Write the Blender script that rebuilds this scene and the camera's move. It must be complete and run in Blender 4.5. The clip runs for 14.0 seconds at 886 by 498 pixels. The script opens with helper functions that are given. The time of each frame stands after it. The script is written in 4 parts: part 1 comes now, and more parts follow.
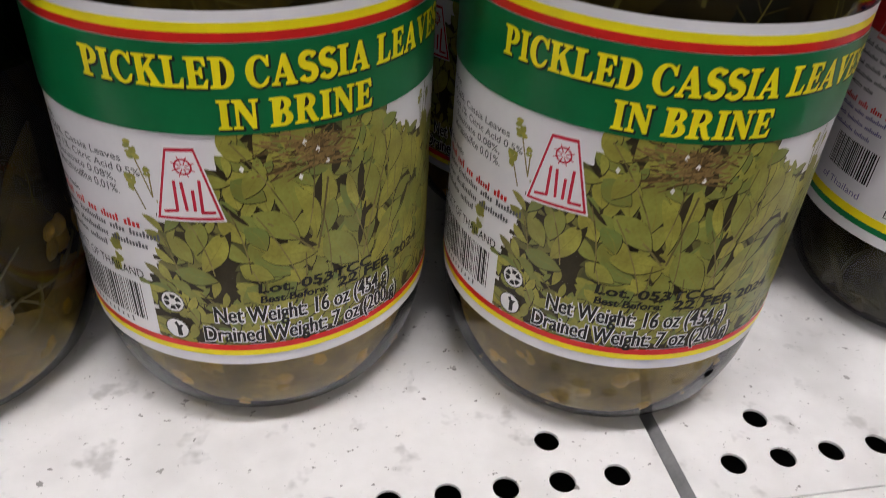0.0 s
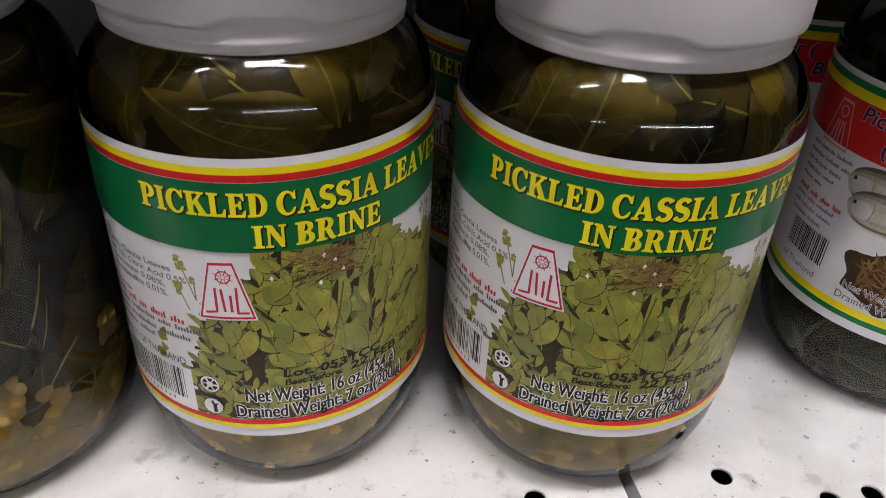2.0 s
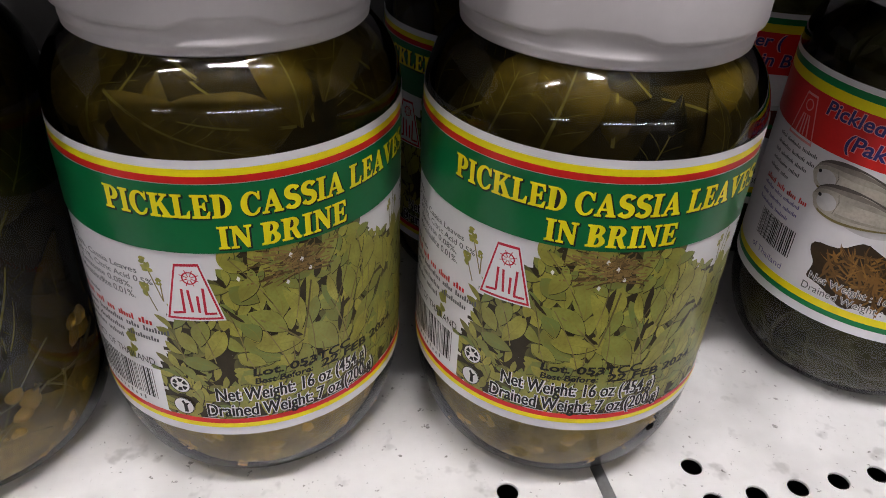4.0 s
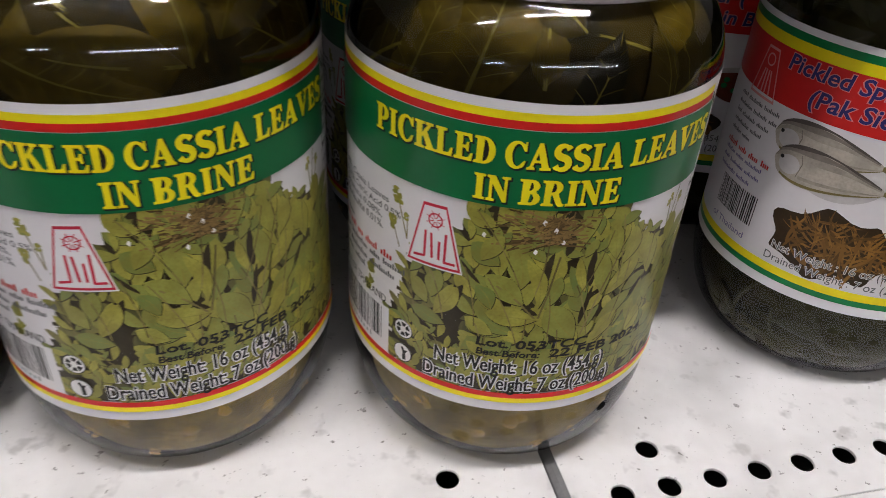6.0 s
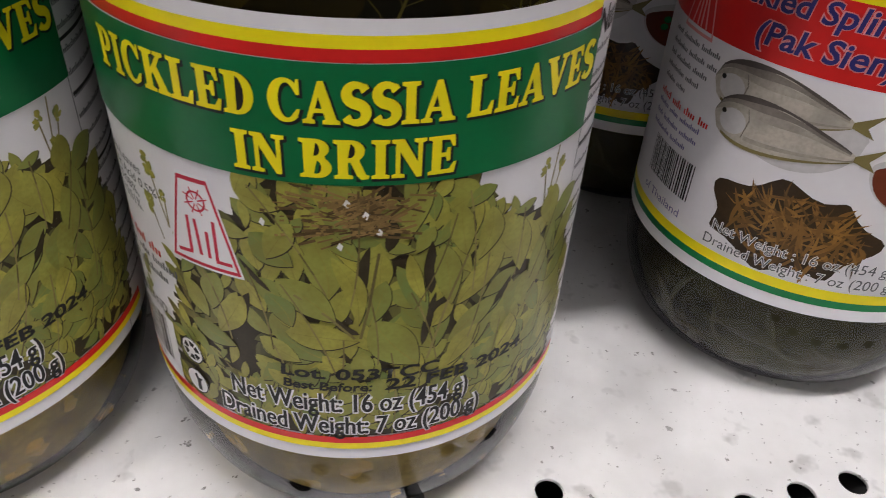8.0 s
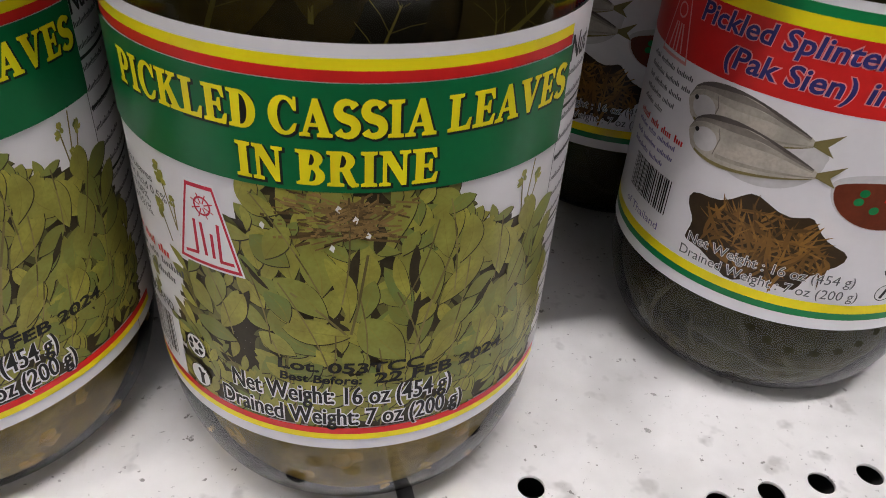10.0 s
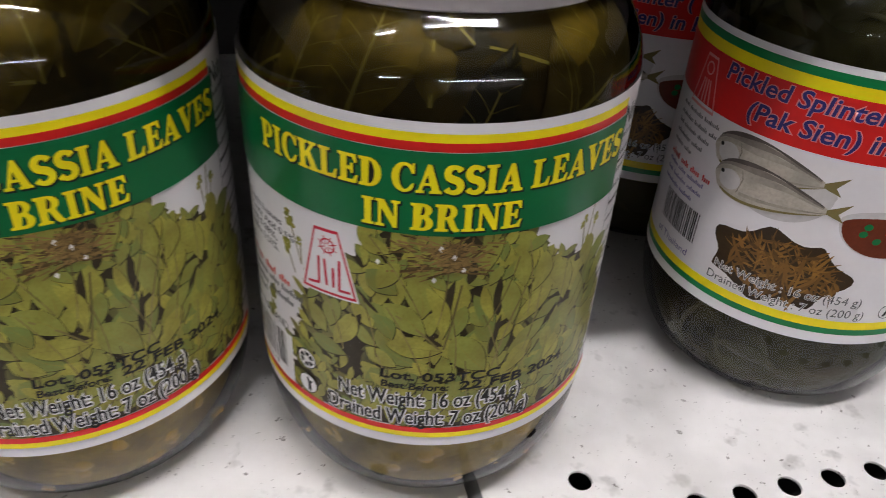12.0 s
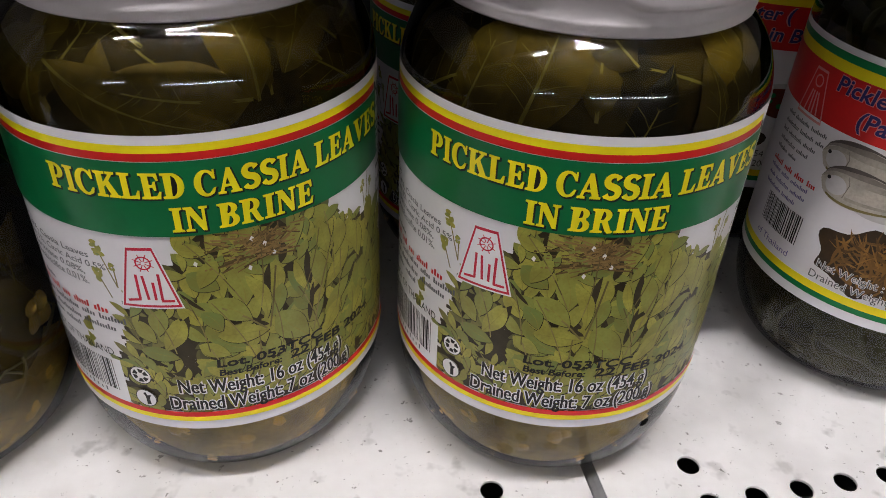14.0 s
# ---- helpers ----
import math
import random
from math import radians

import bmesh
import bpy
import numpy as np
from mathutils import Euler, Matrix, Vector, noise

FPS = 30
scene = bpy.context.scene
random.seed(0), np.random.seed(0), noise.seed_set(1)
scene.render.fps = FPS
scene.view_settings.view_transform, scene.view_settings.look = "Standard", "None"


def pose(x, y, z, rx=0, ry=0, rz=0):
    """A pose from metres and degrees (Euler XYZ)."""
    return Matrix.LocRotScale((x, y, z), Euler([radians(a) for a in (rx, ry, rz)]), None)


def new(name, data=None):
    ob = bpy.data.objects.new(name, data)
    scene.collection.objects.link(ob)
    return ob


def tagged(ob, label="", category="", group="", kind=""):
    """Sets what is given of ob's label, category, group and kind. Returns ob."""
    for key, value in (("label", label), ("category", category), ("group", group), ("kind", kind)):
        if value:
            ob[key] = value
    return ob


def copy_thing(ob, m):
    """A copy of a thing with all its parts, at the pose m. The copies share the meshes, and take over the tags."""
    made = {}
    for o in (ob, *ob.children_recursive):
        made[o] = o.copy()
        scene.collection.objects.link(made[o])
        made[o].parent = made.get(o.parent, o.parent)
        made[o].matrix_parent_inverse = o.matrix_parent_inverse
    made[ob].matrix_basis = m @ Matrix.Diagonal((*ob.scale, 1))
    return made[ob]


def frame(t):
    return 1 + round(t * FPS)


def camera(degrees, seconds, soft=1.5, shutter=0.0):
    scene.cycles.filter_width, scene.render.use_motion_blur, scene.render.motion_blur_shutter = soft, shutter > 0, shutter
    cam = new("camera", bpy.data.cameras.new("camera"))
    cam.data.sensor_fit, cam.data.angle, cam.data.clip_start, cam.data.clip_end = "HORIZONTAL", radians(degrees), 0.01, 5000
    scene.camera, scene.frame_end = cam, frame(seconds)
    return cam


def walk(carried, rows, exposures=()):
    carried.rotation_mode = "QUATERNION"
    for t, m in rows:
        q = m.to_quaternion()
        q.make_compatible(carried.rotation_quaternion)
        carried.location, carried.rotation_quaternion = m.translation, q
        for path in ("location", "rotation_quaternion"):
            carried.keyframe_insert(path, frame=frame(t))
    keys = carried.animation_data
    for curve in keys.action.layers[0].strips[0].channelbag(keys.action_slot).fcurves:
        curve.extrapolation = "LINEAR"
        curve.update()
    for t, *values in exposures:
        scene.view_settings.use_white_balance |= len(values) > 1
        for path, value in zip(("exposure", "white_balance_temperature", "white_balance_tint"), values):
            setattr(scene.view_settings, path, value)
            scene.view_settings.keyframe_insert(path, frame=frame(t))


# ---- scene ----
# Jars of pickles on a perforated shop shelf. x runs along the shelf, y to its back, z up; the jar with the green label in the middle stands at the origin.
cam = camera(61.21, 14.0, soft=0.8, shutter=0.6)
ROWS = [  # seconds, eye, yaw, pitch, roll
    (0.0, -0.07335, -0.14514, 0.13703, -10.232, -35.350, -3.196),
    (0.5, -0.07164, -0.14684, 0.14672, -10.274, -34.679, -2.599),
    (1.0, -0.07329, -0.15303, 0.15611, -10.021, -33.913, -2.495),
    (1.5, -0.07630, -0.15725, 0.15859, -9.986, -33.506, -2.695),
    (2.0, -0.07516, -0.15765, 0.16341, -10.078, -33.258, -2.599),
    (2.2, -0.07444, -0.15599, 0.16399, -10.517, -33.109, -2.541),
    (4.3, -0.07088, -0.16013, 0.16530, -11.374, -34.247, -2.786),
    (4.5, -0.07266, -0.16157, 0.15892, -11.344, -34.488, -3.231),
    (5.0, -0.07314, -0.16012, 0.15550, -11.521, -34.576, -3.265),
    (5.5, -0.06639, -0.15700, 0.15460, -12.023, -34.603, -3.033),
    (6.0, -0.05670, -0.15079, 0.15178, -12.732, -34.499, -3.136),
    (6.5, -0.04796, -0.13907, 0.14146, -13.093, -35.106, -3.356),
    (7.0, -0.03548, -0.12514, 0.13090, -13.412, -35.127, -3.933),
    (7.5, -0.02519, -0.11869, 0.12673, -13.829, -35.935, -3.028),
    (8.0, -0.01752, -0.11905, 0.12939, -13.776, -36.538, -3.246),
    (8.2, -0.01634, -0.12046, 0.12957, -13.681, -36.125, -3.216),
    (10.3, -0.01731, -0.13025, 0.13599, -13.229, -34.858, -3.552),
    (10.5, -0.02005, -0.13173, 0.13823, -13.378, -34.590, -3.558),
    (11.0, -0.02544, -0.13730, 0.14304, -13.168, -34.523, -3.601),
    (11.5, -0.03028, -0.14167, 0.14730, -13.142, -34.383, -3.541),
    (12.0, -0.03498, -0.14351, 0.15079, -12.800, -34.519, -3.091),
    (12.5, -0.04897, -0.14997, 0.15439, -11.476, -34.509, -2.820),
    (13.0, -0.05752, -0.15021, 0.15526, -10.741, -34.917, -2.154),
    (13.5, -0.06101, -0.14955, 0.15803, -10.339, -34.906, -2.019),
    (14.0, -0.06067, -0.15121, 0.15887, -10.245, -34.888, -2.175),
]
walk(cam, [(t, pose(x, y, z, 90 + pitch, roll, yaw)) for t, x, y, z, yaw, pitch, roll in ROWS])

# ---- light ----
world = bpy.data.worlds.new("shop_air")
world.use_nodes = True
world.node_tree.nodes["Background"].inputs[0].default_value = (0.9, 0.95, 1.0, 1)
world.node_tree.nodes["Background"].inputs[1].default_value = 0.02
scene.world = world
scene.view_settings.exposure = 0.0
FAR_GLOW, NEAR_GLOW = 22.0, 174.0
LAMPS = ((0.75, -3.6, 3.2), (-2.7, -3.1, 1.1), (0.12, -0.42, 0.8), (-0.85, -0.42, 0.32))  # x, y, length: a far and a near row over the aisle


# ---- materials ----
def material(name, colour, rough=0.5, metal=0.0, spec=0.5, coat=0.0, vary=0.0, scale=200.0, bump=0.0, island=0.0, second=None, obj=0.0):
    """A surface with variation at two scales; island / obj: how far pieces differ from one another."""
    m = bpy.data.materials.new(name)
    m.use_nodes = True
    nt = m.node_tree
    b = nt.nodes["Principled BSDF"]
    b.inputs["Roughness"].default_value = rough
    b.inputs["Metallic"].default_value = metal
    b.inputs["Specular IOR Level"].default_value = spec
    b.inputs["Coat Weight"].default_value = coat
    b.inputs["Coat Roughness"].default_value = 0.08
    col = (*colour, 1)
    b.inputs["Base Color"].default_value = col
    if not (vary or island or obj or bump):
        return m
    co = nt.nodes.new("ShaderNodeTexCoord")

    def noise_tex(sc, detail=4.0):
        n = nt.nodes.new("ShaderNodeTexNoise")
        n.inputs["Scale"].default_value = sc
        n.inputs["Detail"].default_value = detail
        nt.links.new(co.outputs["Object"], n.inputs["Vector"])
        return n

    def mix(fac, a, c, mode="MIX"):
        x = nt.nodes.new("ShaderNodeMix")
        x.data_type, x.blend_type = "RGBA", mode
        for sock, val in ((x.inputs[0], fac), (x.inputs[6], a), (x.inputs[7], c)):
            if hasattr(val, "is_linked"):
                nt.links.new(val, sock)
            else:
                sock.default_value = val
        return x.outputs[2]

    out = col
    dark = tuple(c * 0.45 for c in colour)
    other = (*(second or dark), 1)
    if island or obj:
        src = nt.nodes.new("ShaderNodeNewGeometry").outputs["Random Per Island"] if island else nt.nodes.new("ShaderNodeObjectInfo").outputs["Random"]
        k = nt.nodes.new("ShaderNodeMath")
        k.operation = "MULTIPLY"
        nt.links.new(src, k.inputs[0])
        k.inputs[1].default_value = island or obj
        out = mix(k.outputs[0], out, other)
    if vary:
        for sc, amount in ((scale, vary), (scale * 7.3, vary * 0.6)):
            n = noise_tex(sc)
            r = nt.nodes.new("ShaderNodeMapRange")
            r.inputs[1].default_value, r.inputs[2].default_value, r.inputs[3].default_value, r.inputs[4].default_value = 0.4, 0.68, 0.0, amount
            nt.links.new(n.outputs[0], r.inputs[0])
            out = mix(r.outputs[0], out, (*dark, 1) if (island or not second) else other)
    if hasattr(out, "is_linked"):
        nt.links.new(out, b.inputs["Base Color"])
    if bump:
        n = noise_tex(scale * 2.0, 6.0)
        bp = nt.nodes.new("ShaderNodeBump")
        bp.inputs["Strength"].default_value = bump
        bp.inputs["Distance"].default_value = 0.0006
        nt.links.new(n.outputs[0], bp.inputs["Height"])
        nt.links.new(bp.outputs[0], b.inputs["Normal"])
    return m


def glass_material(name, ior, tint):
    """Clear glass: what lies behind shows through, the gloss follows Fresnel."""
    m = bpy.data.materials.new(name)
    m.use_nodes = True
    nt = m.node_tree
    nt.nodes.clear()
    out = nt.nodes.new("ShaderNodeOutputMaterial")
    clear, gloss, mixer, fres = (nt.nodes.new("ShaderNode" + k) for k in ("BsdfTransparent", "BsdfGlossy", "MixShader", "Fresnel"))
    clear.inputs[0].default_value = (*tint, 1)
    gloss.inputs["Roughness"].default_value = 0.012
    fres.inputs["IOR"].default_value = ior
    nt.links.new(fres.outputs[0], mixer.inputs[0])
    nt.links.new(clear.outputs[0], mixer.inputs[1])
    nt.links.new(gloss.outputs[0], mixer.inputs[2])
    nt.links.new(mixer.outputs[0], out.inputs[0])
    return m


def glow_material(name, colour, strength):
    m = bpy.data.materials.new(name)
    m.use_nodes = True
    b = m.node_tree.nodes["Principled BSDF"]
    b.inputs["Emission Color"].default_value = (*colour, 1)
    b.inputs["Emission Strength"].default_value = strength
    return m


def shelf_material():
    """White powder-coated steel, scuffed, with grey smears and small dark specks."""
    m = material("shelf_paint", (0.755, 0.745, 0.735), 0.42, vary=0.16, scale=45.0, bump=0.12, second=(0.52, 0.50, 0.48))
    nt = m.node_tree
    b = nt.nodes["Principled BSDF"]
    base = b.inputs["Base Color"].links[0].from_socket
    co = nt.nodes.new("ShaderNodeTexCoord")
    for sc, lo, hi, tone, amount in ((95.0, 0.60, 0.70, (0.30, 0.29, 0.28, 1), 0.5), (300.0, 0.665, 0.70, (0.10, 0.09, 0.08, 1), 0.75), (620.0, 0.665, 0.72, (0.2, 0.19, 0.18, 1), 0.6), (22.0, 0.50, 0.75, (0.45, 0.44, 0.43, 1), 0.6)):
        n = nt.nodes.new("ShaderNodeTexNoise")
        n.inputs["Scale"].default_value, n.inputs["Detail"].default_value, n.inputs["Roughness"].default_value = sc, 3.0, 0.6
        nt.links.new(co.outputs["Object"], n.inputs["Vector"])
        r = nt.nodes.new("ShaderNodeMapRange")
        r.inputs[1].default_value, r.inputs[2].default_value, r.inputs[3].default_value, r.inputs[4].default_value = lo, hi, 0.0, amount
        nt.links.new(n.outputs[0], r.inputs[0])
        x = nt.nodes.new("ShaderNodeMix")
        x.data_type = "RGBA"
        nt.links.new(r.outputs[0], x.inputs[0])
        nt.links.new(base, x.inputs[6])
        x.inputs[7].default_value = tone
        base = x.outputs[2]
    nt.links.new(base, b.inputs["Base Color"])
    return m


GLASS = glass_material("jar_glass", 1.5, (0.97, 0.98, 0.96))
GLASS_IN = glass_material("jar_glass_inside", 1.06, (0.96, 0.97, 0.94))
SHELF = shelf_material()
STEEL_DARK = material("dark_steel", (0.035, 0.033, 0.032), 0.6, vary=0.4, scale=30.0)
WALL = material("room_wall", (0.14, 0.13, 0.12), 0.8, vary=0.2, scale=3.0)
FLOOR = material("room_floor", (0.2, 0.19, 0.18), 0.5, vary=0.25, scale=4.0)
CEILING = material("room_ceiling", (0.3, 0.3, 0.3), 0.9, vary=0.1, scale=4.0)
EDGE = material("grey_edge", (0.20, 0.20, 0.20), 0.5, vary=0.4, scale=120.0)
HOUSING = material("lamp_housing", (0.75, 0.75, 0.75), 0.5)
TUBE_FAR = glow_material("far_tube_glow", (1.0, 0.955, 0.975), FAR_GLOW)
TUBE_NEAR = glow_material("near_tube_glow", (1.0, 0.955, 0.975), NEAR_GLOW)
LID = material("lid_enamel", (0.67, 0.63, 0.64), 0.38, vary=0.07, scale=60.0, bump=0.04, coat=0.15)
PAPER = material("label_paper", (0.78, 0.76, 0.78), 0.33, vary=0.05, scale=90.0, spec=0.3)
INK = {
    "yellow": material("ink_yellow", (0.88, 0.74, 0.012), 0.28, spec=0.3, vary=0.08, scale=150.0),
    "red": material("ink_red", (0.66, 0.020, 0.018), 0.28, spec=0.3, vary=0.1, scale=150.0),
    "green": material("ink_green", (0.004, 0.135, 0.042), 0.28, spec=0.3, vary=0.12, scale=120.0),
    "green_line": material("ink_bright_green", (0.006, 0.2, 0.06), 0.28, spec=0.3, vary=0.1, scale=120.0),
    "black": material("ink_black", (0.012, 0.012, 0.012), 0.4, spec=0.3),
    "grey": material("ink_grey", (0.12, 0.12, 0.13), 0.4, spec=0.3),
    "blue": material("ink_blue", (0.035, 0.03, 0.16), 0.35, spec=0.3),
    "violet": material("ink_violet", (0.17, 0.15, 0.33), 0.35, spec=0.3),
    "white": material("ink_white", (0.8, 0.79, 0.8), 0.35, spec=0.3),
    "pink": material("ink_pink", (0.75, 0.3, 0.3), 0.35, spec=0.3),
    "logo": material("ink_logo_red", (0.55, 0.02, 0.05), 0.35, spec=0.3),
}
PRINT_SHADE = material("printed_shade", (0.045, 0.034, 0.016), 0.35, spec=0.3, vary=0.6, scale=260.0)
PRINT_LEAF = material("printed_leaf", (0.42, 0.375, 0.055), 0.3, vary=0.6, scale=200.0, island=0.95, second=(0.14, 0.205, 0.050))
PRINT_RIB = material("printed_rib", (0.30, 0.27, 0.06), 0.35, spec=0.3, vary=0.4, scale=200.0)
PRINT_LEAF_BACK = material("printed_back_leaf", (0.20, 0.18, 0.040), 0.3, vary=0.6, scale=180.0, island=0.95, second=(0.045, 0.055, 0.014))
PRINT_BRUSH = material("printed_brush", (0.33, 0.21, 0.075), 0.35, spec=0.3, vary=0.3, scale=300.0, island=0.95, second=(0.045, 0.028, 0.010))
STALK = material("pickled_stalk", (0.36, 0.29, 0.10), 0.4, vary=0.4, scale=120.0)
PRINT_STEM = material("printed_stem", (0.30, 0.25, 0.09), 0.35, spec=0.3, vary=0.3, scale=300.0, island=0.8, second=(0.07, 0.05, 0.02))
PRINT_FISH = material("printed_fish", (0.52, 0.47, 0.40), 0.35, spec=0.3, vary=0.5, scale=160.0)
PRINT_FISH_SIDE = material("printed_fish_side", (0.40, 0.36, 0.30), 0.35, spec=0.3, vary=0.5, scale=180.0)
PRINT_FISH_DARK = material("printed_fish_dark", (0.24, 0.21, 0.18), 0.35, spec=0.3, vary=0.5, scale=200.0)
PRINT_FISH_BACK = material("printed_fish_back", (0.10, 0.085, 0.075), 0.35, spec=0.3, vary=0.4, scale=220.0)
PRINT_BOWL = material("printed_bowl", (0.62, 0.60, 0.60), 0.35, spec=0.3, vary=0.25, scale=90.0)
PRINT_BROWN = material("printed_pickle", (0.045, 0.025, 0.010), 0.35, spec=0.3, vary=0.6, scale=200.0)
PRINT_FIBRE = material("printed_fibre", (0.34, 0.17, 0.035), 0.35, spec=0.3, vary=0.5, scale=300.0, island=0.95, second=(0.035, 0.018, 0.008))
PRINT_SOUP = material("printed_soup", (0.17, 0.035, 0.015), 0.35, spec=0.3, vary=0.35, scale=150.0)
BRINE = material("brine_mass", (0.016, 0.011, 0.003), 0.6, spec=0.06, vary=0.8, scale=60.0, second=(0.055, 0.036, 0.007))
BRINE_DARK = material("dark_brine_mass", (0.016, 0.014, 0.004), 0.7, spec=0.04, vary=0.85, scale=42.0, second=(0.090, 0.078, 0.028))
LEAF = material("pickled_leaf", (0.148, 0.096, 0.009), 0.5, spec=0.08, vary=0.5, scale=70.0, bump=0.25, obj=1.0, second=(0.012, 0.009, 0.003))
LEAF_RIB = material("pickled_leaf_rib", (0.20, 0.16, 0.030), 0.6, spec=0.05, vary=0.3, scale=150.0)
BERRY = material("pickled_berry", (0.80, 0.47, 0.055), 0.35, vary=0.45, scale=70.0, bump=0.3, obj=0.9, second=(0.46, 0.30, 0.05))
SEDIMENT = material("cloudy_sediment", (0.50, 0.35, 0.095), 0.5, spec=0.2, vary=0.8, scale=110.0, second=(0.17, 0.125, 0.045))
GREENS = material("pickled_greens", (0.125, 0.110, 0.045), 0.5, spec=0.1, vary=0.5, scale=70.0, bump=0.3, island=0.9, second=(0.018, 0.020, 0.008))


# ---- building helpers ----
def mesh_of(bm, name):
    me = bpy.data.meshes.new(name)
    bm.to_mesh(me)
    bm.free()
    return me


def part(name, bm, mat, parent=None, label="", smooth=False, at=None):
    """Links a bmesh as one mesh object under a thing or under a part."""
    me = mesh_of(bm, name)
    for m in (mat if isinstance(mat, (list, tuple)) else [mat]):
        me.materials.append(m)
    if smooth:
        me.polygons.foreach_set("use_smooth", [True] * len(me.polygons))
    ob = new(name, me)
    if parent:
        ob.parent = parent
    if at is not None:
        ob.matrix_basis = at
    if label:
        tagged(ob, label)
    return ob


def box(bm, x0, x1, y0, y1, z0, z1, bevel=0.0):
    r = bmesh.ops.create_cube(bm, size=1.0, matrix=Matrix.Translation(((x0 + x1) / 2, (y0 + y1) / 2, (z0 + z1) / 2)) @ Matrix.Diagonal((x1 - x0, y1 - y0, z1 - z0, 1)))
    if bevel:
        edges = {e for v in r["verts"] for e in v.link_edges}
        bmesh.ops.bevel(bm, geom=list(edges), offset=bevel, segments=2, affect="EDGES", profile=0.5)
    return bm


def lathe(profile, segs=128, mats=None, wave=None):
    """Turns (radius, height) pairs about z. mats: the material slot of each ring of faces."""
    bm = bmesh.new()
    rings = []
    for i, (r, z) in enumerate(profile):
        if r < 1e-6:
            rings.append([bm.verts.new((0, 0, z))])
            continue
        ring = []
        for k in range(segs):
            a = 2 * math.pi * k / segs
            rr, zz = wave(i, a, r, z) if wave else (r, z)
            ring.append(bm.verts.new((rr * math.sin(a), -rr * math.cos(a), zz)))
        rings.append(ring)
    for i, (a, b) in enumerate(zip(rings, rings[1:])):
        for k in range(segs):
            q = (k + 1) % segs
            vs = [a[k], a[q], b[q], b[k]] if len(a) > 1 and len(b) > 1 else ([a[0], b[q], b[k]] if len(a) == 1 else [a[k], a[q], b[0]])
            f = bm.faces.new(vs)
            f.smooth = True
            if mats:
                f.material_index = mats[i]
    bmesh.ops.recalc_face_normals(bm, faces=bm.faces)
    return bm


R = 0.0403  # the radius of the printed label
UP = 0.00003  # how far one printed layer lies over another


def on_jar(s, v, off):
    """A point of the label: s metres round from its middle, v above the shelf, off over the glass."""
    a = s / R
    r = R - 0.0004 + off
    return (r * math.sin(a), -r * math.cos(a), v)


def wrapped(flat, off, step=0.0009):
    """Bends a flat bmesh (x round the jar, y up) on to the jar."""
    xs = [v.co.x for v in flat.verts]
    lo, hi = min(xs), max(xs)
    k = math.ceil(lo / step)
    while k * step < hi:
        bmesh.ops.bisect_plane(flat, geom=flat.verts[:] + flat.edges[:] + flat.faces[:], plane_co=(k * step, 0, 0), plane_no=(1, 0, 0), dist=1e-7)
        k += 1
    for v in flat.verts:
        # on the flat facet between two cuts, so that layers never cross
        k = math.floor(v.co.x / step + 1e-4)
        f = v.co.x / step - k
        v.co = Vector(on_jar(k * step, v.co.y, off + v.co.z)).lerp(Vector(on_jar((k + 1) * step, v.co.y, off + v.co.z)), f)
    return flat


def flat_place(s, v, off):
    return (s, v, off)


def sheet(s0, s1, v0, v1, off, bm=None, step=0.0009):
    """A printed rectangle on the jar."""
    bm = bm or bmesh.new()
    n = max(1, math.ceil((s1 - s0) / step))
    low = [bm.verts.new(on_jar(s0 + (s1 - s0) * i / n, v0, off)) for i in range(n + 1)]
    top = [bm.verts.new(on_jar(s0 + (s1 - s0) * i / n, v1, off)) for i in range(n + 1)]
    for i in range(n):
        bm.faces.new((low[i], low[i + 1], top[i + 1], top[i])).smooth = True
    return bm


def filled(loops, bold=0.0):
    """A flat bmesh from closed outlines, the inner ones holes."""
    cu = bpy.data.curves.new("outline", "CURVE")
    cu.dimensions, cu.fill_mode = "2D", "BOTH"
    for loop in loops:
        sp = cu.splines.new("POLY")
        sp.points.add(len(loop) - 1)
        for p, (x, y) in zip(sp.points, loop):
            p.co = (x, y, 0, 1)
        sp.use_cyclic_u = True
    cu.offset = bold
    return flat_of(cu)


def flat_of(cu):
    ob = new("outline", cu)
    me = bpy.data.meshes.new_from_object(ob)
    bm = bmesh.new()
    bm.from_mesh(me)
    bpy.data.objects.remove(ob)
    bpy.data.meshes.remove(me)
    bpy.data.curves.remove(cu)
    return bm


def fit_flat(bm, s0, v0, s1, v1, slant=0.0):
    """Scales a flat bmesh into a rectangle."""
    xs, ys = [v.co.x for v in bm.verts], [v.co.y for v in bm.verts]
    a, b, c, d = min(xs), max(xs), min(ys), max(ys)
    for v in bm.verts:
        fy = (v.co.y - c) / max(d - c, 1e-9)
        v.co = (s0 + (s1 - s0) * (v.co.x - a) / max(b - a, 1e-9) + slant * fy, v0 + (v1 - v0) * fy, 0)
    return bm


def words(body, s0, v0, s1, v1, off, bold=0.0, slant=0.0):
    """A line of writing in the built-in font, fitted into a rectangle of the label."""
    cu = bpy.data.curves.new("writing", "FONT")
    cu.body, cu.size, cu.offset, cu.resolution_u = body, 1.0, bold, 3
    return wrapped(fit_flat(flat_of(cu), s0, v0, s1, v1, slant), off)


